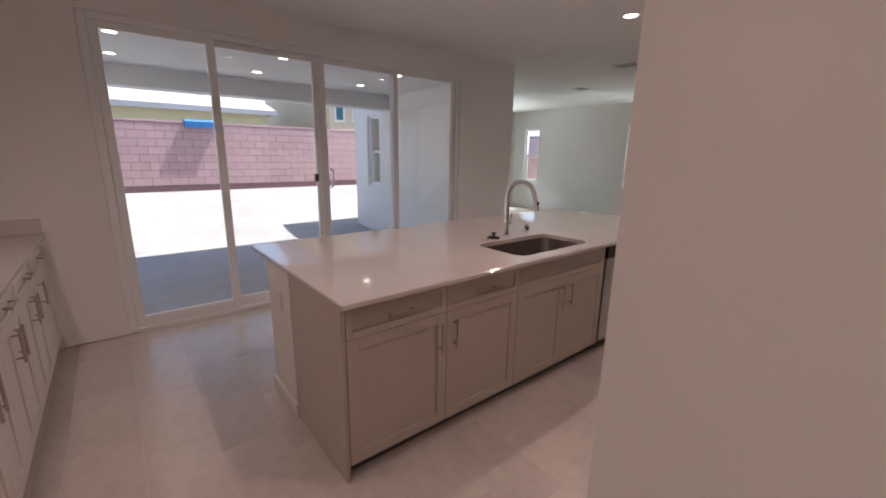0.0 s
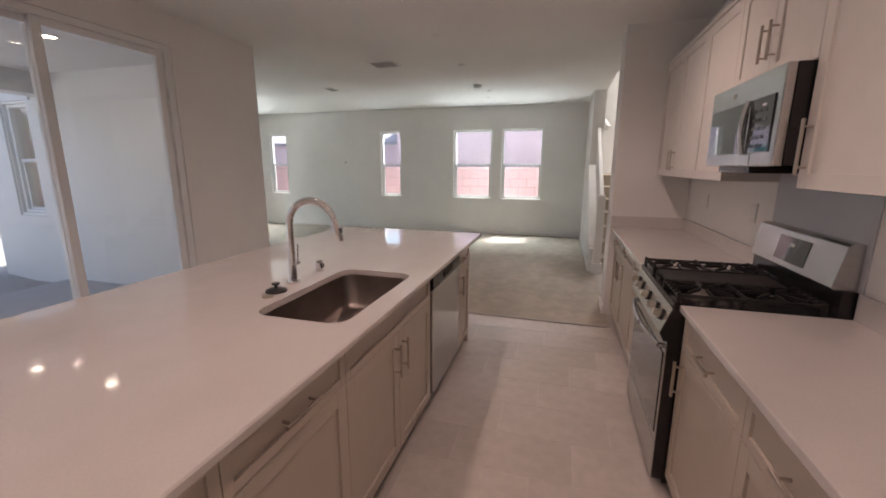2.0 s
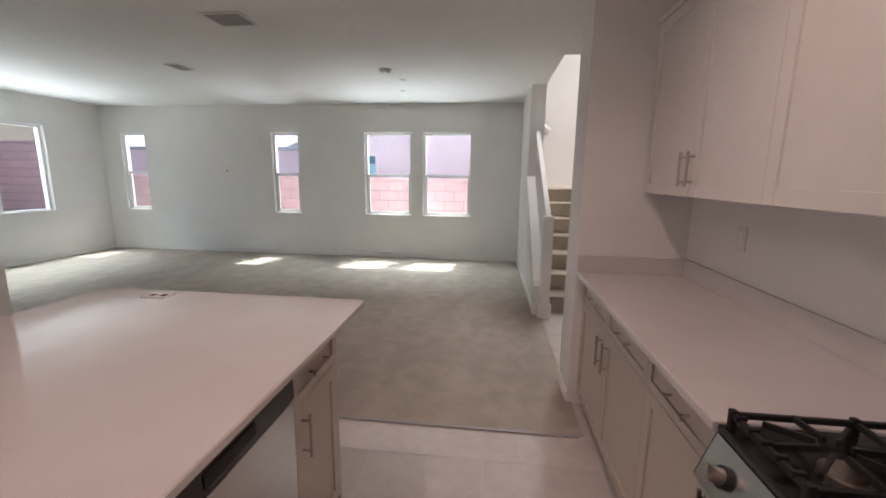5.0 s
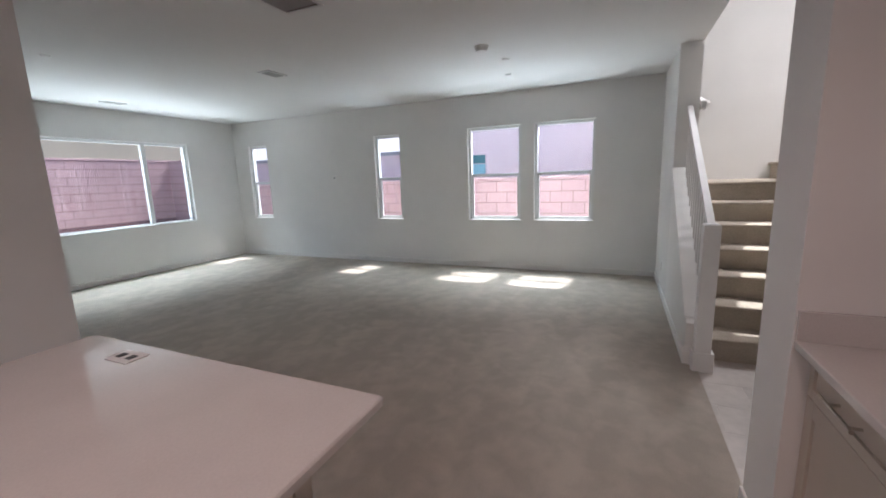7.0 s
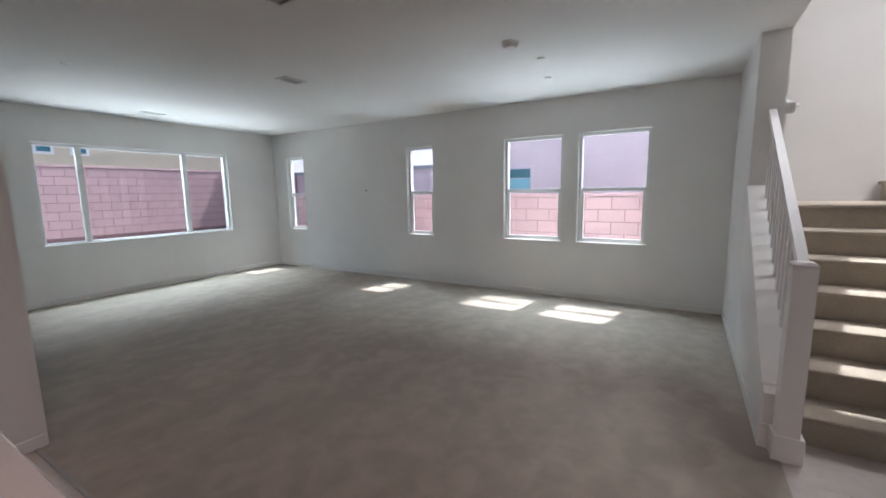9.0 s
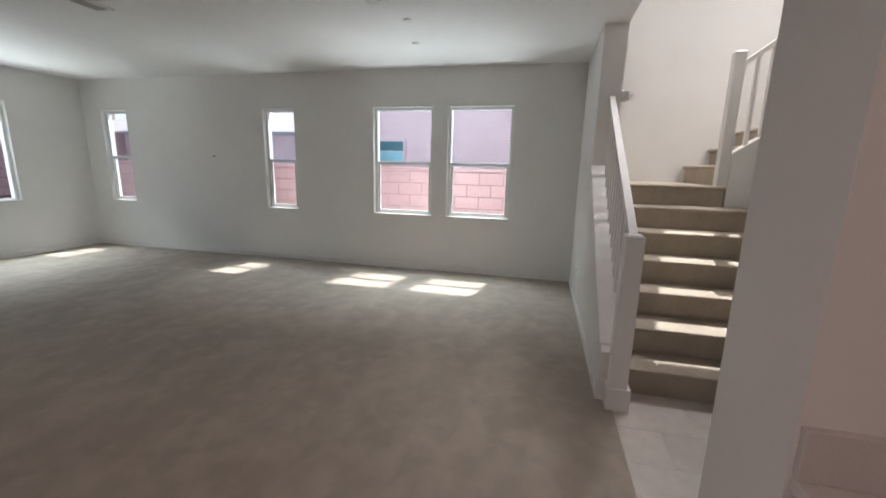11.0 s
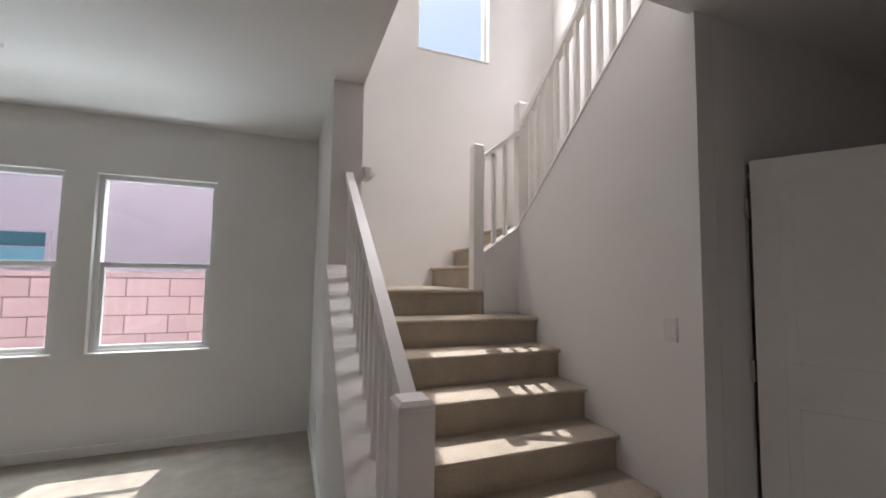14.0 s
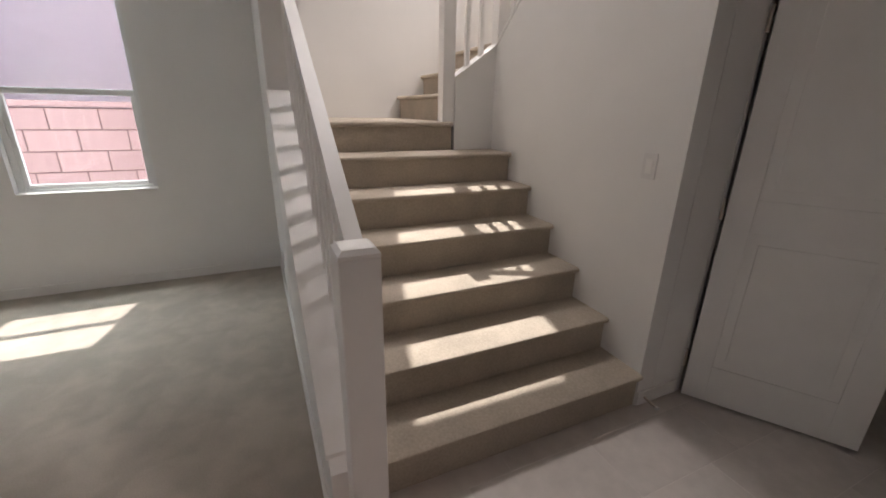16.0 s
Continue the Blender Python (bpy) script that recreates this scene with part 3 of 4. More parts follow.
def faucet():
    f = thing("faucet", "tall chrome pull-down kitchen faucet on the island", "faucet", pose(2.435, 2.28, 0.915, 0, 0, 8))
    part("base", cyl(cyl(bmesh.new(), (0, 0, 0), (0, 0, 0.012), 0.03, 24), (0, 0, 0.012), (0, 0, 0.13), 0.021, 20, 0.018), CHROME, f, smooth=True)
    pts = [(0, 0, 0.12), (0, 0, 0.22), (0, 0, 0.30)]
    R = 0.115
    pts += [(0, -R + R * math.cos(radians(a)), 0.30 + R * math.sin(radians(a))) for a in range(15, 166, 15)]
    part("neck", tube(bmesh.new(), pts, [0.0175] * 3 + [0.0165] * (len(pts) - 3), 16), CHROME, f, smooth=True)
    e = Vector(pts[-1])
    d = Vector((0, -0.26, -1)).normalized()
    part("spray_head", tube(bmesh.new(), [e, e + 0.02 * d, e + 0.03 * d, e + 0.10 * d, e + 0.115 * d], [0.0155, 0.0165, 0.018, 0.021, 0.018], 16), CHROME, f, smooth=True)
    part("spray_button", boxed(e.x - 0.006, e.x + 0.006, e.y - 0.043, e.y - 0.026, e.z - 0.07, e.z - 0.045, 0.003), RUBBER, f, "black spray button")
    bm = cyl(bmesh.new(), (0.01, 0, 0.085), (0.06, 0, 0.085), 0.014, 16)
    cyl(bm, (0.052, 0, 0.09), (0.058, 0.0, 0.185), 0.006, 10)
    part("lever", bm, CHROME, f, smooth=True)


faucet()
_t = thing("air_gap", "short chrome air gap cap beside the faucet", "air gap", pose(2.68, 2.29, 0.915))
part("cap", cyl(cyl(bmesh.new(), (0, 0, 0), (0, 0, 0.05), 0.021, 20), (0, 0, 0.05), (0, 0, 0.056), 0.021, 20, 0.014), CHROME, _t, smooth=True)
part("slot", boxed(-0.012, 0.012, -0.0225, -0.019, 0.02, 0.042), RUBBER, _t)
_t = thing("sink_stopper", "black rubber sink stopper lying on the worktop", "stopper", pose(2.29, 2.27, 0.915))
part("disc", cyl(cyl(bmesh.new(), (0, 0, 0), (0, 0, 0.008), 0.048, 24), (0, 0, 0.008), (0, 0, 0.016), 0.040, 24, 0.03), RUBBER, _t, smooth=True)
part("knob", cyl(cyl(bmesh.new(), (0, 0, 0.016), (0, 0, 0.034), 0.008, 12), (0, 0, 0.034), (0, 0, 0.042), 0.018, 16), RUBBER, _t, smooth=True)
_t = thing("hole_cover", "flat brushed steel faucet hole cover", "cover", pose(2.21, 2.25, 0.915))
part("disc", cyl(bmesh.new(), (0, 0, 0), (0, 0, 0.004), 0.025, 24), NICKEL, _t, smooth=True)
_t = thing("pop_up_outlet", "white outlet plate set in the worktop", "outlet", pose(4.13, 2.66, 0.915))
part("plate", boxed(-0.04, 0.04, -0.06, 0.06, 0, 0.004, 0.0015), PLATE, _t)
for s in (-0.028, 0.028):
    part("socket", boxed(-0.015, 0.015, s - 0.014, s + 0.014, 0.004, 0.0055), RUBBER, _t, "dark socket face")


def dishwasher():
    d = thing("dishwasher", "stainless steel dishwasher with a black control strip", "dishwasher", pose(2.925, IY, 0))
    w = 0.655
    part("tub", boxed(0.004, w - 0.004, 0.01, 0.60, 0.10, 0.878), GREY_METAL, d)
    part("door_skin", boxed(0.006, w - 0.006, -0.03, 0.008, 0.105, 0.775, 0.004), STEEL, d)
    strip = part("control_strip", boxed(0.006, w - 0.006, -0.034, 0.008, 0.780, 0.872, 0.004), BLACK, d, "black glossy control strip")
    part("pocket_handle", boxed(w / 2 - 0.10, w / 2 + 0.10, -0.0375, -0.0342, 0.80, 0.84, 0.0012), IRON, strip)
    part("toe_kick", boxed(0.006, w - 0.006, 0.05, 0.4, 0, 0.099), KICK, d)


dishwasher()

# run with the range, facing +y
RY = 0.455


def facing_north(x):
    return pose(x, RY, 0, 0, 0, 180)


RUN = "range wall base cabinets"
RUN_LABEL = "greige shaker base cabinet with drawer beside the range"
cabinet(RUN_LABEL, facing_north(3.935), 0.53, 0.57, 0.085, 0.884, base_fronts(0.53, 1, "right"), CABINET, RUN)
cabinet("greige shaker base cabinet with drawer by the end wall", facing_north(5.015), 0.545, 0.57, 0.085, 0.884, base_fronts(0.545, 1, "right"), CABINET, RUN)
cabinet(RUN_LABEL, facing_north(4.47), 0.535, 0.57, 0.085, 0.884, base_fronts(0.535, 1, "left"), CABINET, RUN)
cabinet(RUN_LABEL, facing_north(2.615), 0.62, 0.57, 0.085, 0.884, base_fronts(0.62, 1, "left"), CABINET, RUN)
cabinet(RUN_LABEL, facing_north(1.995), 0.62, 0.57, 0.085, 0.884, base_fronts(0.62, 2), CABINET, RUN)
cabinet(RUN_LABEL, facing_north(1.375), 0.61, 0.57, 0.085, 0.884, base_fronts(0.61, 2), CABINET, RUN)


def worktop(x0, x1, y0, y1, label):
    return tagged(part("worktop", boxed(x0, x1, y0, y1, 0.885, 0.915, 0.004), QUARTZ), label, "worktop")


worktop(0.765, 2.628, -0.118, 0.497, "polished white quartz worktop beside the range")
worktop(3.402, 5.018, -0.118, 0.527, "polished white quartz worktop between range and end wall")


def splash(x0, x1, y0, y1):
    tagged(part("backsplash_strip", boxed(x0, x1, y0, y1, 0.915, 1.02, 0.002), QUARTZ), "low white quartz backsplash strip", "backsplash")


splash(0.765, 2.628, -0.119, -0.10)
splash(3.402, 4.998, -0.119, -0.10)
splash(5.0, 5.019, -0.119, 0.525)
tagged(part("splash_panel", boxed(2.63, 3.40, -0.119, -0.113, 0.93, 1.50), SPLASH), "smooth grey wall panel behind the range", "splash panel")


def gas_range():
    g = thing("gas_range", "stainless steel gas range with black cast-iron grates", "range", pose(3.395, 0.50, 0, 0, 0, 180))
    w, dp = 0.76, 0.61
    part("body", boxed(0, w, 0.02, dp, 0.03, 0.88, 0.003), BLACK, g)
    part("oven_door", boxed(0.004, w - 0.004, -0.03, 0.018, 0.245, 0.735, 0.008), STEEL, g)
    part("oven_window", boxed(0.028, w - 0.028, -0.034, -0.0302, 0.272, 0.672, 0.003), DARK_GLASS, g, "dark oven window")
    part("warming_drawer", boxed(0.004, w - 0.004, -0.028, 0.018, 0.045, 0.235, 0.008), STEEL, g)
    bm = prism(bmesh.new(), [(-0.045, 0.742), (-0.062, 0.775), (-0.02, 0.892), (0.02, 0.892), (0.02, 0.742)], "x", 0.006, w - 0.006)
    part("control_panel", bm, STEEL, g)
    for x in (0.0, w - 0.0055):
        end = prism(bmesh.new(), [(-0.043, 0.74), (-0.060, 0.775), (-0.019, 0.891), (0.02, 0.891), (0.02, 0.74)], "x", x, x + 0.0055)
        part("end_cap", end, BLACK, g, "black side cap of the control panel")
    for x in (0.0, w - 0.0035):
        part("side_skirt", boxed(x, x + 0.0035, -0.026, 0.0195, 0.05, 0.739), BLACK, g)
    pts = [(0.05 + (w - 0.1) * k / 14, -0.03 - 0.05 * math.sin(math.pi * (0.12 + 0.76 * k / 14)), 0.70) for k in range(15)]
    bm = tube(bmesh.new(), pts, [0.012] * 15, 12)
    for p in (pts[0], pts[-1]):
        cyl(bm, (p[0], -0.02, 0.70), p, 0.012, 12)
    part("oven_handle", bm, STEEL, g, "bowed stainless towel-bar handle", True)
    for x in (0.09, 0.20, 0.38, 0.56, 0.67):
        c = Vector((x, -0.041, 0.833))
        n = Vector((0, -0.94, 0.34))
        knob = part("knob", cyl(bmesh.new(), c + 0.010 * n, c + 0.040 * n, 0.019, 20, 0.016), NICKEL, g, smooth=True)
        part("bezel", cyl(bmesh.new(), c, c + 0.010 * n, 0.026, 20), BLACK, knob, "black knob bezel", True)
        part("grip", beam(bmesh.new(), c + 0.040 * n - Vector((0, 0, 0.014)), c + 0.046 * n + Vector((0, 0.001, 0.014)), 0.007, 0.010), NICKEL, knob)
    for k in range(12):
        part("vent_slot", boxed(0.16 + 0.036 * k, 0.186 + 0.036 * k, -0.05, -0.046, 0.752, 0.762), BLACK, g)
    part("cooktop", boxed(0, w, -0.02, dp - 0.06, 0.893, 0.915, 0.006), BLACK, g, "black enamel cooktop")
    for x, y, r in ((0.17, 0.13, 0.045), (0.17, 0.40, 0.04), (0.59, 0.13, 0.045), (0.59, 0.40, 0.035), (0.38, 0.26, 0.04)):
        bm = cyl(cyl(bmesh.new(), (x, y, 0.915), (x, y, 0.928), r, 22), (x, y, 0.928), (x, y, 0.938), r * 0.75, 22, r * 0.68)
        part("burner", bm, NICKEL if r > 0.042 else IRON, g, smooth=True)
    for x0, x1 in ((0.02, 0.255), (0.505, 0.74)):
        bm = bmesh.new()
        zt = 0.957
        for x in (x0, x1):
            box(bm, x - 0.006, x + 0.006, 0.0, 0.52, zt - 0.014, zt, 0.002)
        for y in (0.0, 0.26, 0.52):
            box(bm, x0, x1, y - 0.006, y + 0.006, zt - 0.014, zt, 0.002)
        xm = (x0 + x1) / 2
        for y in (0.13, 0.39):
            for dx, dy in ((1, 0), (-1, 0), (0, 1), (0, -1), (0.7, 0.7), (-0.7, 0.7), (0.7, -0.7), (-0.7, -0.7)):
                beam(bm, (xm + 0.03 * dx, y + 0.03 * dy, zt + 0.001), (xm + 0.118 * dx, y + 0.125 * dy, zt - 0.004), 0.008, 0.014)
        for x in (x0, x1):
            for y in (0.0, 0.26, 0.52):
                box(bm, x - 0.008, x + 0.008, y - 0.008, y + 0.008, 0.915, zt + 0.006, 0.002)
        for k in range(5):
            for y, d in ((0.0, -1), (0.52, 1)):
                x = x0 + 0.03 + (x1 - x0 - 0.06) * k / 4
                box(bm, x - 0.005, x + 0.005, y - 0.012, y + 0.012, zt - 0.004, zt + 0.008, 0.002)
        part("grate", bm, IRON, g, "black cast-iron grate")
    part("griddle", boxed(0.27, 0.49, 0.01, 0.51, 0.938, 0.955, 0.008), IRON, g, "flat black cast-iron griddle")
    for x in (0.30, 0.46):
        part("griddle_foot", boxed(x - 0.01, x + 0.01, 0.05, 0.47, 0.915, 0.938), IRON, g)
    part("back_lower", boxed(0, w, dp - 0.06, dp, 0.882, 1.02, 0.004), BLACK, g)
    bm = prism(bmesh.new(), [(dp - 0.085, 1.03), (dp - 0.055, 1.195), (dp - 0.04, 1.205), (dp, 1.205), (dp, 1.021), (dp - 0.075, 1.021)], "x", 0.02, w - 0.02)
    back = part("back_guard", bm, STEEL, g)
    bm = prism(bmesh.new(), [(dp - 0.0835, 1.055), (dp - 0.0625, 1.17), (dp - 0.058, 1.17), (dp - 0.079, 1.055)], "x", 0.26, 0.52)
    part("display", bm, DARK_GLASS, back, "black clock display")
    for k in range(3):
        part("display_digit", boxed(0.372 + 0.014 * k, 0.380 + 0.014 * k, dp - 0.072, dp - 0.066, 1.128, 1.142), PLATE, back)


gas_range()


def microwave():
    m = thing("microwave", "stainless over-the-range microwave with a black window", "microwave", pose(3.39, 0.25, 0, 0, 0, 180))
    w, z0, z1 = 0.76, 1.497, 1.872
    part("case", boxed(0, w, 0.035, 0.365, z0 + 0.005, z1, 0.003), BLACK, m)
    part("front_face", boxed(0, w, 0.0, 0.034, z0, z1, 0.006), STEEL, m)
    part("door_window", boxed(0.035, 0.475, -0.005, -0.0004, z0 + 0.055, z1 - 0.10, 0.003), DARK_GLASS, m, "black glass door window")
    part("control_glass", boxed(0.505, w - 0.045, -0.005, -0.0004, z0 + 0.055, z1 - 0.10, 0.003), DARK_GLASS, m, "black glass control panel")
    part("door_seam", boxed(0.548, 0.552, -0.0012, -0.0003, z0 + 0.005, z0 + 0.054), BLACK, m)
    pts = [(0.49, -0.008 - 0.016 * math.sin(math.pi * k / 10), z0 + 0.05 + (z1 - z0 - 0.15) * k / 10) for k in range(11)]
    part("door_handle", tube(bmesh.new(), pts, [0.011] * 11, 12), STEEL, m, "bowed stainless handle", True)
    part("badge", cyl(bmesh.new(), (0.30, -0.003, z1 - 0.055), (0.30, 0.0, z1 - 0.055), 0.014, 20), NICKEL, m, smooth=True)
    part("vent_grille", boxed(0.02, 0.40, 0.06, 0.33, z0 - 0.032, z0 + 0.004, 0.004), BLACK, m, "dark underside vent")
    for r in range(5):
        for c in range(3):
            part("key", boxed(0.55 + 0.045 * c, 0.578 + 0.045 * c, -0.0062, -0.0052, z0 + 0.075 + 0.035 * r, z0 + 0.088 + 0.035 * r), KEY_PRINT, m)
    part("display_digit", boxed(0.622, 0.655, -0.0062, -0.0052, z1 - 0.138, z1 - 0.128), PLATE, m)


microwave()

UY = 0.145
UP = "upper cabinets"
UZ0, UZ1 = 1.415, 2.36


def upper(x_right, w, z0, fronts, label):
    return cabinet(label, pose(x_right, UY, 0, 0, 0, 180), w, 0.26, z0, UZ1, fronts, PALE_CABINET, UP, kick=False)


upper(5.015, 0.545, UZ0, [("door", 0, 0.545, UZ0, UZ1 - 0.002, 0.057, (0.50, UZ0 + 0.13, 0.16, True))], "off-white shaker wall cabinet by the end wall")
upper(4.47, 0.53, UZ0, [("door", 0, 0.53, UZ0, UZ1 - 0.002, 0.057, (0.03, UZ0 + 0.13, 0.16, True))], "off-white shaker wall cabinet, doors closed")
upper(3.94, 0.545, UZ0, [("door", 0, 0.545, UZ0, UZ1 - 0.002, 0.057)], "off-white shaker wall cabinet beside the microwave")
upper(3.395, 0.77, 1.876, [("door", 0, 0.385, 1.876, UZ1 - 0.002, 0.057, (0.345, 2.03, 0.16, True)), ("door", 0.385, 0.77, 1.876, UZ1 - 0.002, 0.057, (0.425, 2.03, 0.16, True))], "short off-white shaker wall cabinet above the microwave")
upper(2.62, 0.62, UZ0, [("door", 0, 0.62, UZ0, UZ1 - 0.002, 0.057, (0.045, UZ0 + 0.15, 0.20, True))], "off-white shaker wall cabinet beside the microwave")
upper(2.0, 0.62, UZ0, [("door", 0, 0.62, UZ0, UZ1 - 0.002, 0.057, (0.575, UZ0 + 0.15, 0.20, True))], "off-white shaker wall cabinet, doors closed")
upper(1.38, 0.61, UZ0, [("door", 0, 0.61, UZ0, UZ1 - 0.002, 0.057, (0.05, UZ0 + 0.15, 0.20, True))], "off-white shaker wall cabinet, doors closed")
tagged(part("trim_cabinet_top", boxed(0.77, 5.018, -0.118, 0.172, UZ1 + 0.002, UZ1 + 0.03, 0.003), PALE_CABINET), "thin off-white top moulding on the wall cabinets", "trim", kind="structure")

# run along the west wall, facing +x
LEFT = "west wall base cabinets"
# greige run given the paler copy: the glass door's daylight is in its colour
for k in range(4):
    cabinet("greige shaker base cabinet with drawer along the west wall", pose(-0.36, 2.02 + 0.57 * k, 0, 0, 0, 90), 0.57, 0.60, 0.085, 0.884, base_fronts(0.57, 2 if k < 3 else 1, "left"), PALE_CABINET, LEFT)
worktop(-0.978, -0.31, 2.01, 4.298, "polished white quartz worktop along the west wall")
tagged(part("backsplash_strip", boxed(-0.978, -0.32, 4.279, 4.299, 0.916, 1.02, 0.002), QUARTZ), "low white quartz backsplash strip", "backsplash")


def plate(name, label, m, sockets):
    p = thing(name, label, "switch" if name == "light_switch" else "outlet", m)
    part("plate", boxed(-0.036, 0.036, -0.006, 0, -0.058, 0.058, 0.002), PLATE, p)
    for z, h in sockets:
        part("rocker" if name == "light_switch" else "socket", boxed(-0.017, 0.017, -0.0085, -0.0062, z - h, z + h, 0.001), TRIM, p)
    return p


SOCKETS = ((-0.02, 0.014), (0.02, 0.014))
plate("light_switch", "white rocker light switch on the stair wall", pose(7.09, -0.955, 1.205, 0, 0, 180), ((0, 0.033),))
plate("wall_outlet", "white outlet plate above the worktop", pose(3.64, -0.12, 1.22, 0, 0, 180), SOCKETS)
plate("wall_outlet", "white outlet plate above the worktop", pose(4.50, -0.12, 1.22, 0, 0, 180), SOCKETS)
plate("wall_outlet", "white outlet plate low on the stair knee wall", pose(8.9, 0.58, 0.33, 0, 0, 180), SOCKETS)
_t = thing("cable_stub", "small dark cable stub on the living room wall", "cable", pose(9.66, 6.035, 1.56))
part("stub", cyl(bmesh.new(), (0, 0, 0), (-0.03, 0, -0.008), 0.012, 10), RUBBER, _t, smooth=True)
_t = thing("door_stop", "spring door stop on the baseboard", "door stop", pose(6.911, -1.0, 0.05))
part("spring", cyl(bmesh.new(), (0, 0, 0), (-0.07, 0.0, -0.01), 0.007, 10), NICKEL, _t, smooth=True)
part("tip", cyl(bmesh.new(), (-0.07, 0, -0.01), (-0.085, 0, -0.012), 0.009, 10), PLATE, _t, smooth=True)


# ---- ceiling fixtures ----
def can_light(x, y, z, group):
    c = thing("recessed_light", "white-trimmed recessed ceiling light, lit", "ceiling light", pose(x, y, z), group)
    bm = bmesh.new()
    seg = 28
    ring = [[bm.verts.new((r * math.cos(2 * math.pi * k / seg), r * math.sin(2 * math.pi * k / seg), h)) for k in range(seg)] for r, h in ((0.085, 0), (0.082, -0.006), (0.062, -0.008), (0.055, -0.002))]
    for a, b in zip(ring, ring[1:]):
        for k in range(seg):
            bm.faces.new((a[k], a[(k + 1) % seg], b[(k + 1) % seg], b[k]))
    part("trim_ring", bm, TRIM, c, smooth=True)
    part("lens", cyl(bmesh.new(), (0, 0, -0.003), (0, 0, -0.001), 0.056, 24), GLOW, c, "glowing warm lens")


# fixtures for the one real can and the five added fill cans
for x, y in KITCHEN_AND_FILL_CANS:
    can_light(x, y, H, "kitchen recessed lights")
for x, y in PATIO_CANS:
    can_light(x, y, 2.60, "patio recessed lights")


def ceiling_vent(x, y, w, d, label):
    v = thing("ceiling_vent", label, "vent", pose(x, y, H))
    # dark sheet painted in place of the shaded duct opening
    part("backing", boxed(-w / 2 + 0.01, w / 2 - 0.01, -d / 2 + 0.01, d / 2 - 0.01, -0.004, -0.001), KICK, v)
    for a in ((-w / 2, w / 2, -d / 2, -d / 2 + 0.025), (-w / 2, w / 2, d / 2 - 0.025, d / 2), (-w / 2, -w / 2 + 0.025, -d / 2 + 0.025, d / 2 - 0.025), (w / 2 - 0.025, w / 2, -d / 2 + 0.025, d / 2 - 0.025)):
        part("frame", boxed(*a, -0.012, -0.0005, 0.002), PLATE, v)
    n = int((w - 0.06) / 0.022)
    for k in range(n):
        x0 = -w / 2 + 0.03 + 0.022 * k
        bm = prism(bmesh.new(), [(x0, -0.004), (x0 + 0.003, -0.004), (x0 + 0.015, -0.013), (x0 + 0.012, -0.013)], "y", -d / 2 + 0.026, d / 2 - 0.026)
        part("slat", bm, GREY_METAL, v)


ceiling_vent(5.76, 3.24, 0.30, 0.34, "white louvred ceiling supply vent")
ceiling_vent(7.11, 4.80, 0.28, 0.18, "small white louvred ceiling vent")
ceiling_vent(7.13, 7.93, 0.30, 0.12, "small white louvred ceiling vent near the window")


def disc(name, label, category, x, y, r, h):
    d = thing(name, label, category, pose(x, y, H))
    part("base", cyl(bmesh.new(), (0, 0, 0), (0, 0, -0.35 * h), r, 26), TRIM, d, smooth=True)
    part("cover", cyl(bmesh.new(), (0, 0, -0.35 * h), (0, 0, -h), r * 0.92, 26, r * 0.7), PLATE, d, smooth=True)


disc("smoke_detector", "round white smoke detector on the ceiling", "smoke detector", 7.39, 2.378, 0.072, 0.045)
for x, y in ((4.84, 2.27), (6.057, 2.315), (7.927, 2.28), (8.61, 2.42), (5.58, 6.03)):
    disc("sprinkler_cover", "flat white sprinkler cover plate on the ceiling", "sprinkler", x, y, 0.042, 0.012)


# ---- staircase ----
RISE, RUN_X, X1 = 0.193, 0.262, 6.935
stairs = thing("staircase", "carpeted staircase with a turn and white rails", "staircase", kind="structure")


def tread(name, a0, a1, z, axis, c0, c1, sign=1, base=None):
    """A carpeted step whose riser is at a0 and whose back is at a1 along the walking way."""
    s = sign
    nose = [(a0 - s * 0.022, z - 0.030), (a0 - s * 0.030, z - 0.020), (a0 - s * 0.028, z - 0.007), (a0 - s * 0.016, z)]
    low = z - RISE if base is None else base
    out = [(a0, low), (a0, z - 0.034)] + nose + [(a1, z), (a1, low)]
    part(name, prism(bmesh.new(), out, axis, c0, c1), STAIR_CARPET, stairs, smooth=True)


for k in range(6):
    x = X1 + RUN_X * k
    tread("step", x, 8.505 if k == 5 else x + RUN_X, RISE * (k + 1), "y", -0.954, 0.428, base=0.0)
tread("step", 8.505, 9.659, RISE * 7, "y", -0.62, 0.379, base=0.9)


def tread_y(y0, y1, z, x0, x1):
    nose = [(y0 + 0.022, z - 0.030), (y0 + 0.030, z - 0.020), (y0 + 0.028, z - 0.007), (y0 + 0.016, z)]
    out = [(y0, z - RISE), (y0, z - 0.034)] + nose + [(y1, z), (y1, z - RISE)]
    part("step", prism(bmesh.new(), out, "x", x0, x1), STAIR_CARPET, stairs, smooth=True)


tread_y(-0.62, -0.86, RISE * 8, 8.605, 9.659)
tread_y(-0.86, -1.10, RISE * 9, 8.605, 9.659)
tread_y(-1.10, -2.159, RISE * 10, 8.505, 9.659)
for k in range(6):
    x = 8.505 - RUN_X * k
    tread("step", x, x - RUN_X, RISE * (11 + k), "y", -2.159, -1.066, sign=-1)
# carpet of the upper landing over the hall ceiling
tagged(part("floor_landing", boxed(5.17, 6.93, -2.16, 0.38, H + 0.304, RISE * 16), STAIR_CARPET), "beige carpet of the upper landing", "floor", kind="structure")


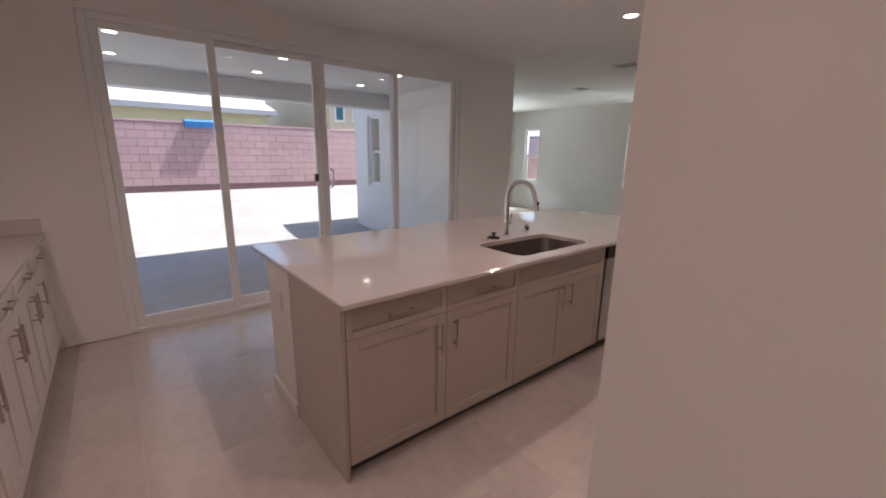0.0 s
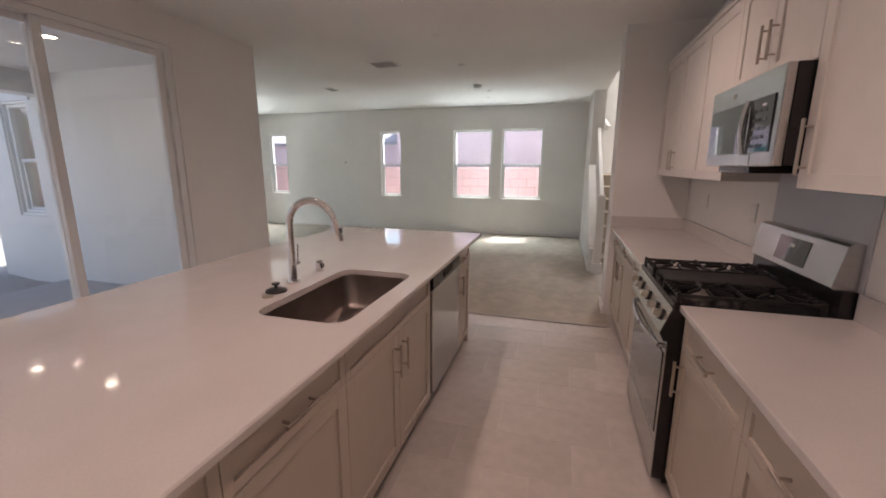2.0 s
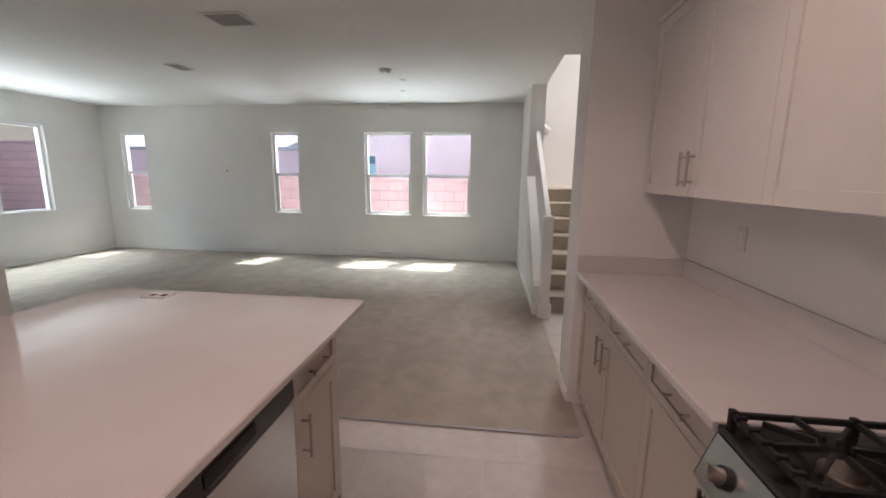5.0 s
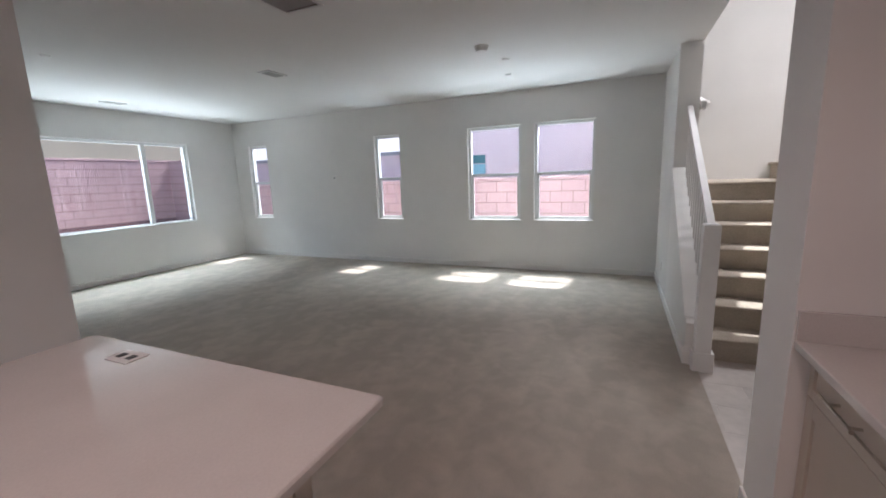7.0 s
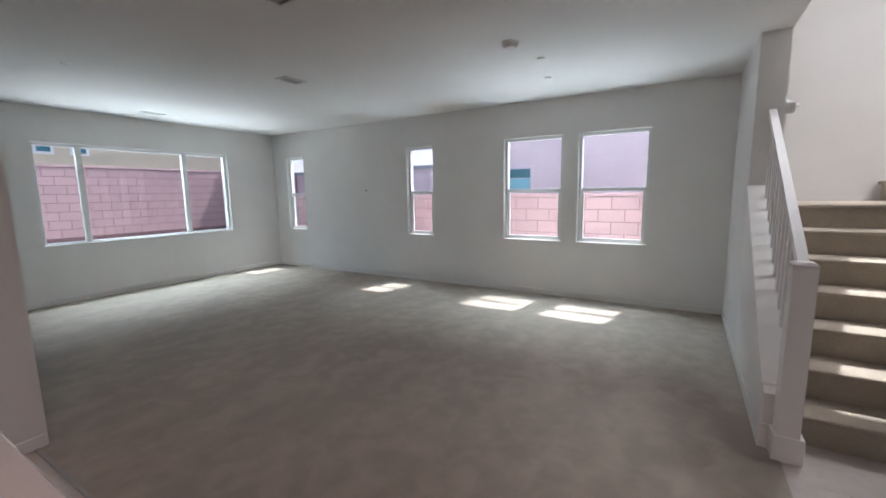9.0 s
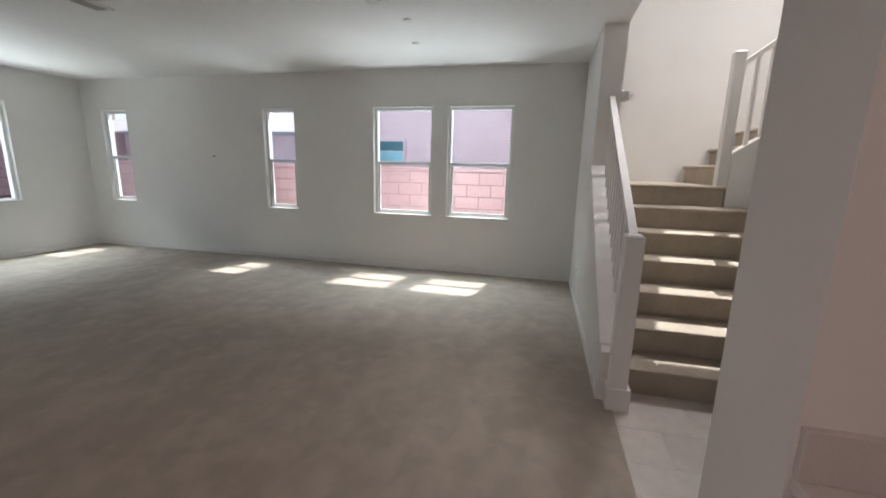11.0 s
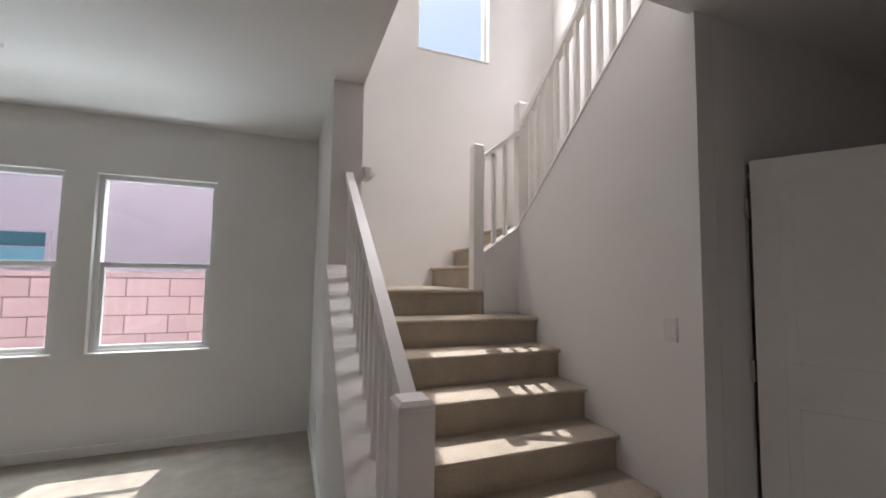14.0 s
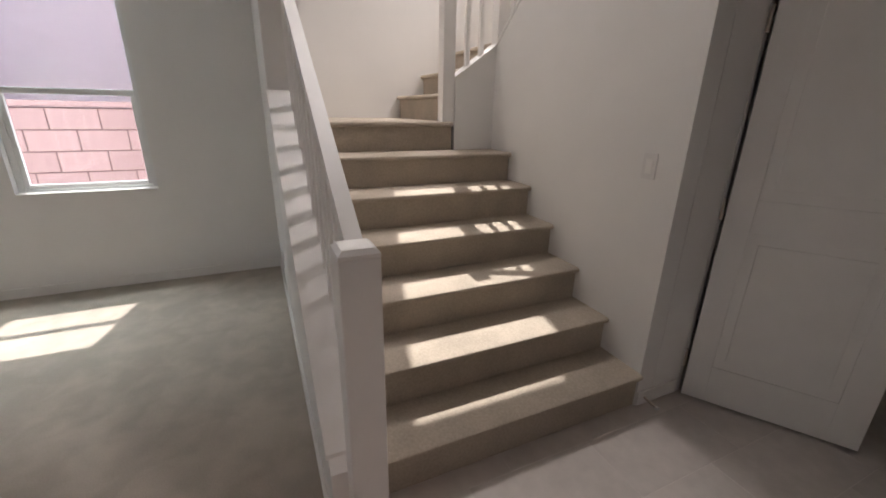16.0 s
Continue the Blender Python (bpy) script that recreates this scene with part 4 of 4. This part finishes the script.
def newel(x, y, z0, z1, w=0.092):
    n = part("newel_post", boxed(x - w / 2, x + w / 2, y - w / 2, y + w / 2, z0, z1 - 0.022, 0.004), TRIM, rail_thing)
    bm = bmesh.new()
    vs = []
    for g, z in ((0, z1 - 0.022), (0, z1 - 0.012), (-0.012, z1)):
        vs.append([bm.verts.new((x + sx * (w / 2 + g), y + sy * (w / 2 + g), z)) for sx, sy in ((-1, -1), (1, -1), (1, 1), (-1, 1))])
    for a, b in zip(vs, vs[1:]):
        for i in range(4):
            bm.faces.new((a[i], a[(i + 1) % 4], b[(i + 1) % 4], b[i]))
    bm.faces.new(vs[-1]), bm.faces.new(vs[0])
    part("post_cap", bm, TRIM, n)


def balusters(p0, p1, rail0, rail1, count, w=0.032):
    p0, p1 = Vector(p0), Vector(p1)
    for k in range(count):
        f = (k + 1) / (count + 1)
        p = p0.lerp(p1, f)
        top = rail0 + (rail1 - rail0) * f
        part("baluster", boxed(p.x - w / 2, p.x + w / 2, p.y - w / 2, p.y + w / 2, p.z - 0.03, top, 0.002), TRIM, rail_thing)


rail_thing = thing("stair_railing", "white painted lower stair railing with square balusters", "railing")
newel(6.735, 0.478, 0.0, 1.11, 0.105)
part("newel_foot", boxed(6.672, 6.798, 0.405, 0.545, 0.0, 0.15, 0.004), TRIM, rail_thing)
part("handrail", beam(bmesh.new(), (6.77, 0.462, 1.025), (8.30, 0.462, 2.10), 0.05, 0.06), TRIM, rail_thing)
part("rail_end", boxed(8.22, 8.32, 0.33, 0.379, 2.08, 2.16, 0.006), TRIM, rail_thing)
part("stringer_cap", beam(bmesh.new(), (6.84, 0.505, 0.368), (8.30, 0.505, 1.508), 0.165, 0.018), TRIM, rail_thing)
balusters((6.84, 0.462, 0.37), (8.29, 0.462, 1.505), 1.06, 2.08, 12)

rail_thing = thing("stair_railing", "white painted upper stair railing along the sloping wall", "railing")
newel(8.552, -0.595, 1.33, 2.53, 0.09)
newel(8.552, -1.01, 1.80, 2.95, 0.09)
part("handrail", beam(bmesh.new(), (8.552, -0.64, 2.42), (8.552, -0.97, 2.68), 0.055, 0.055), TRIM, rail_thing)
part("handrail", beam(bmesh.new(), (8.52, -1.01, 2.74), (6.93, -1.01, 3.98), 0.055, 0.06), TRIM, rail_thing)
part("curb_cap", beam(bmesh.new(), (8.552, -0.635, 1.64), (8.552, -0.965, 1.872), 0.125, 0.018), TRIM, rail_thing)
part("curb_cap", beam(bmesh.new(), (8.51, -1.01, 1.862), (6.91, -1.01, 3.242), 0.125, 0.018), TRIM, rail_thing)
balusters((8.552, -0.64, 1.64), (8.552, -0.965, 1.87), 2.42, 2.68, 2)
balusters((8.51, -1.01, 1.86), (6.93, -1.01, 3.22), 2.74, 3.97, 13)

# wall-mounted handrail above the stair wall's end
_t = thing("wall_handrail", "white handrail end fixed to the stair wall", "handrail")
part("rail", beam(bmesh.new(), (8.36, 0.30, 2.13), (9.5, 0.30, 2.40), 0.05, 0.05), TRIM, _t)
for x in (8.5, 9.3):
    part("bracket", cyl(bmesh.new(), (x, 0.30, 2.14 + 0.237 * (x - 8.36) - 0.03), (x, 0.381, 2.10 + 0.237 * (x - 8.36)), 0.008, 10), NICKEL, _t, "nickel bracket", True)


# ---- outdoors ----
def ground_height(x, y):
    h = -0.14
    if y > 8.2:
        h += 0.55 * min(1.0, (y - 8.2) / 5.0) + (0.05 * noise.noise(Vector((x * 0.8, y * 0.8, 0))) if y < 13 else 0.0)
    return h


_bm = bmesh.new()
_xs = [-400, -60, -20, -10] + [-6 + 0.6 * k for k in range(31)] + [18, 30, 80, 400]
_ys = [-400, -60, -20, -8, -2, 4, 7.4, 8.2] + [8.7 + 0.5 * k for k in range(10)] + [15, 18, 22, 30, 80, 400]
_g = [[_bm.verts.new((x, y, ground_height(x, y))) for x in _xs] for y in _ys]
for r0, r1 in zip(_g, _g[1:]):
    for k in range(len(_xs) - 1):
        _bm.faces.new((r0[k], r0[k + 1], r1[k + 1], r1[k]))
tagged(part("ground", _bm, DIRT, smooth=True), "pale bare dirt of the unfinished back yard", "ground", kind="structure")
tagged(part("pavement_patio", boxed(-2.0, 4.518, 4.472, 7.45, -0.2, -0.05, 0.01), CONCRETE), "grey concrete patio slab", "patio", kind="structure")

cover = thing("patio_cover", "stucco patio cover with a flat ceiling and recessed lights", "patio cover", kind="structure")
part("ceiling_panel", boxed(-2.2, 4.515, 4.475, 7.30, 2.60, 2.85), STUCCO, cover)
part("beam", boxed(-2.2, 4.515, 7.30, 7.62, 2.34, 2.9, 0.01), STUCCO, cover)
part("post", boxed(-2.2, -1.85, 7.30, 7.62, -0.14, 2.34, 0.01), STUCCO, cover)
tagged(part("wall_exterior_finish", boxed(4.498, 4.518, 4.48, 8.77, -0.14, 0.80), STUCCO), "white stucco on the house's patio side", "wall", kind="structure")
for z0, z1, y0, y1 in ((0.80, 2.30, 4.48, 7.70), (0.80, 2.30, 8.22, 8.77), (2.30, 3.04, 7.64, 8.77)):
    tagged(part("wall_exterior_finish", boxed(4.498, 4.518, y0, y1, z0 + 0.001, z1), STUCCO), "white stucco on the house's patio side", "wall", kind="structure")

# blue tarp folded over the north fence
_t = thing("tarp", "folded blue tarp hanging over the block wall", "tarp", pose(2.2, 13.40, 2.27))
_bm = bmesh.new()
prism(_bm, [(-0.16, -0.16), (-0.17, 0.0), (-0.12, 0.05), (0.28, 0.05), (0.34, 0.0), (0.33, -0.14), (0.30, -0.14), (0.30, 0.001), (-0.012, 0.001), (-0.012, -0.16)], "x", -0.38, 0.40)
part("sheet", _bm, TARP, _t)


def house(name, label, x0, x1, y0, y1, z1, wall_mat, eave=0.35, pitch=0.3, ridge="x", lip=0.15):
    h = thing(name, label, "house")
    part("wall", boxed(x0, x1, y0, y1, -0.14, z1), wall_mat, h)
    bm = bmesh.new()
    a0, a1, b0, b1 = x0 - eave, x1 + eave, y0 - eave, y1 + eave
    if ridge == "x":
        mid, top = (b0 + b1) / 2, z1 + lip + pitch * (b1 - b0) / 2
        prism(bm, [(b0, z1), (b1, z1), (b1, z1 + lip), (mid, top), (b0, z1 + lip)], "x", a0, a1)
    else:
        mid, top = (a0 + a1) / 2, z1 + lip + pitch * (a1 - a0) / 2
        prism(bm, [(a0, z1), (a1, z1), (a1, z1 + lip), (mid, top), (a0, z1 + lip)], "y", b0, b1)
    part("roof", bm, ROOF, h)
    if ridge == "x":
        part("fascia", boxed(a0, a1, b0 - 0.03, b0 - 0.002, z1 - 0.02, z1 + lip + 0.02), FASCIA, h)
    else:
        part("fascia", boxed(a0 - 0.03, a0 - 0.002, b0, b1, z1 - 0.02, z1 + lip + 0.02), FASCIA, h)
    return h


def house_window(h, x0, x1, y0, y1, z0, z1, surround=None):
    w = part("window", boxed(x0, x1, y0, y1, z0, z1, 0.01), surround or STUCCO, h)
    if x1 - x0 < y1 - y0:
        zm = (z0 + z1) / 2 + 0.02
        part("pane", boxed(x0 - 0.006, x0 - 0.001, y0 + 0.06, y1 - 0.06, zm + 0.006, z1 - 0.05), TEAL, w)
        part("pane", boxed(x0 - 0.006, x0 - 0.001, y0 + 0.06, y1 - 0.06, z0 + 0.05, zm - 0.006), SKY_REFLECTION, w, "window pane with the sky's reflection painted pale blue")
    else:
        part("pane", boxed(x0 + 0.08, x1 - 0.08, y0 - 0.006, y0 - 0.001, z0 + 0.08, z1 - 0.08), TEAL, w)


_h = house("house", "pale pink stucco two-storey house behind the side wall", 13.5, 22, -9, 6.3, 5.6, NEIGHBOUR, ridge="y")
house_window(_h, 13.47, 13.499, 4.20, 4.96, 1.50, 2.08, NEIGHBOUR)
_h = house("house", "low pale stucco house with a grey eave", 14.2, 22, 6.4, 16, 2.22, NEIGHBOUR, ridge="y", eave=0.08, pitch=0.3, lip=0.06)
_h = house("house", "olive stucco house with a pale roof behind the yard", -14, 5.6, 19, 27, 3.0, OLIVE, pitch=0.28)
_h = house("house", "beige stucco two-storey house with blue-tinted windows", 8.2, 18, 18.5, 28, 5.6, BEIGE)
for x in (8.45, 9.35):
    house_window(_h, x, x + 0.5, 18.46, 18.499, 2.9, 4.1)


# ---- pieces of walls and floors ----
def block_wall(name, label, along, c0, c1, a0, a1, z_top, z_bottom, near):
    """A wall of concrete blocks; only the side seen from the house is laid out block by block."""
    w = thing(name, label, "block wall", kind="structure")
    inner = 0.006
    side = (c0 + inner, c1)
    part("core", boxed(*((a0, a1, *side) if along == "x" else (*side, a0, a1)), z_bottom, z_top - 0.06), MORTAR, w)
    part("cap_course", boxed(*((a0, a1, c0 - 0.01, c1 + 0.01) if along == "x" else (c0 - 0.01, c1 + 0.01, a0, a1)), z_top - 0.055, z_top, 0.006), BLOCK, w)
    L, Hb, j = 0.406, 0.203, 0.012
    bm = boxed(*((0, L - j, 0, 0.012) if along == "x" else (0, 0.012, 0, L - j)), 0, Hb - j, 0.003)
    data = mesh_of("block", bm, BLOCK)
    rest = bmesh.new()
    rows = int((z_top - 0.06 - z_bottom) / Hb)
    count = 0
    for r in range(rows):
        z = z_top - 0.06 - Hb * (r + 1)
        s = a0 + (0.203 if r % 2 else 0.0)
        while s + L < a1:
            if near[0] < s < near[1] and count < 300:
                ob = new("block", data)
                ob.parent = w
                ob.location = (s, c0 + 0.002, z) if along == "x" else (c0 + 0.002, s, z)
                count += 1
            else:
                box(rest, *((s, s + L - j, c0 + 0.002, c0 + 0.010) if along == "x" else (c0 + 0.002, c0 + 0.010, s, s + L - j)), z, z + Hb - j)
            s += L
    tagged(part("block_field", rest, BLOCK, w), kind="stuff")


block_wall("block_wall_east", "pink concrete block wall along the side yard", "y", 11.0, 11.2, -2.0, 11.2, 1.45, -0.14, (1.0, 11.2))
# second wall is added, mostly out of view, to cast the north wall's diagonal shadow
block_wall("block_wall_shadow_caster", "taller pink block wall added to shade the north wall's end", "y", 11.35, 11.55, 11.0, 14.2, 2.25, 0.0, (11.0, 13.4))
block_wall("block_wall_north", "tall pink concrete block wall behind the back yard", "x", 13.4, 13.6, -9.0, 16.0, 2.27, 0.40, (-1.0, 8.8))

TW, TL, TG = 0.3075, 0.615, 0.0035
_tile = mesh_of("floor_tile", boxed(0, TW - TG, 0, TL - TG, -0.003, 0.0, 0.0003), TILE)
_rest = bmesh.new()
_count = 0


def lay(x0, x1, y0, y1):
    """Tiles that fall into one rectangle of floor."""
    global _count
    k = math.floor((x0 - 0.07) / TW)
    while 0.07 + k * TW < x1:
        xa = 0.07 + k * TW
        off = 2.52 + (0.0, 0.41, 0.205)[k % 3]
        n = math.floor((y0 - off) / TL)
        while off + n * TL < y1:
            ya = off + n * TL
            whole = xa >= x0 and xa + TW <= x1 and ya >= y0 and ya + TL <= y1
            if whole and _count < 300:
                ob = new("floor_tile", _tile)
                ob.parent = tile_floor
                ob.location = (xa, ya, 0)
                _count += 1
            else:
                a, b, c, d = max(xa, x0), min(xa + TW - TG, x1), max(ya, y0), min(ya + TL - TG, y1)
                if b - a > 0.01 and d - c > 0.01:
                    box(_rest, a, b, c, d, -0.0035, 0.0)
            n += 1
        k += 1


lay(-0.35, 4.63, 0.40, 4.30)
lay(4.63, 6.93, -3.3, 0.50)
lay(-0.98, 0.62, -1.8, 0.40)
tagged(part("cut_tiles", _rest, TILE, tile_floor), kind="stuff")
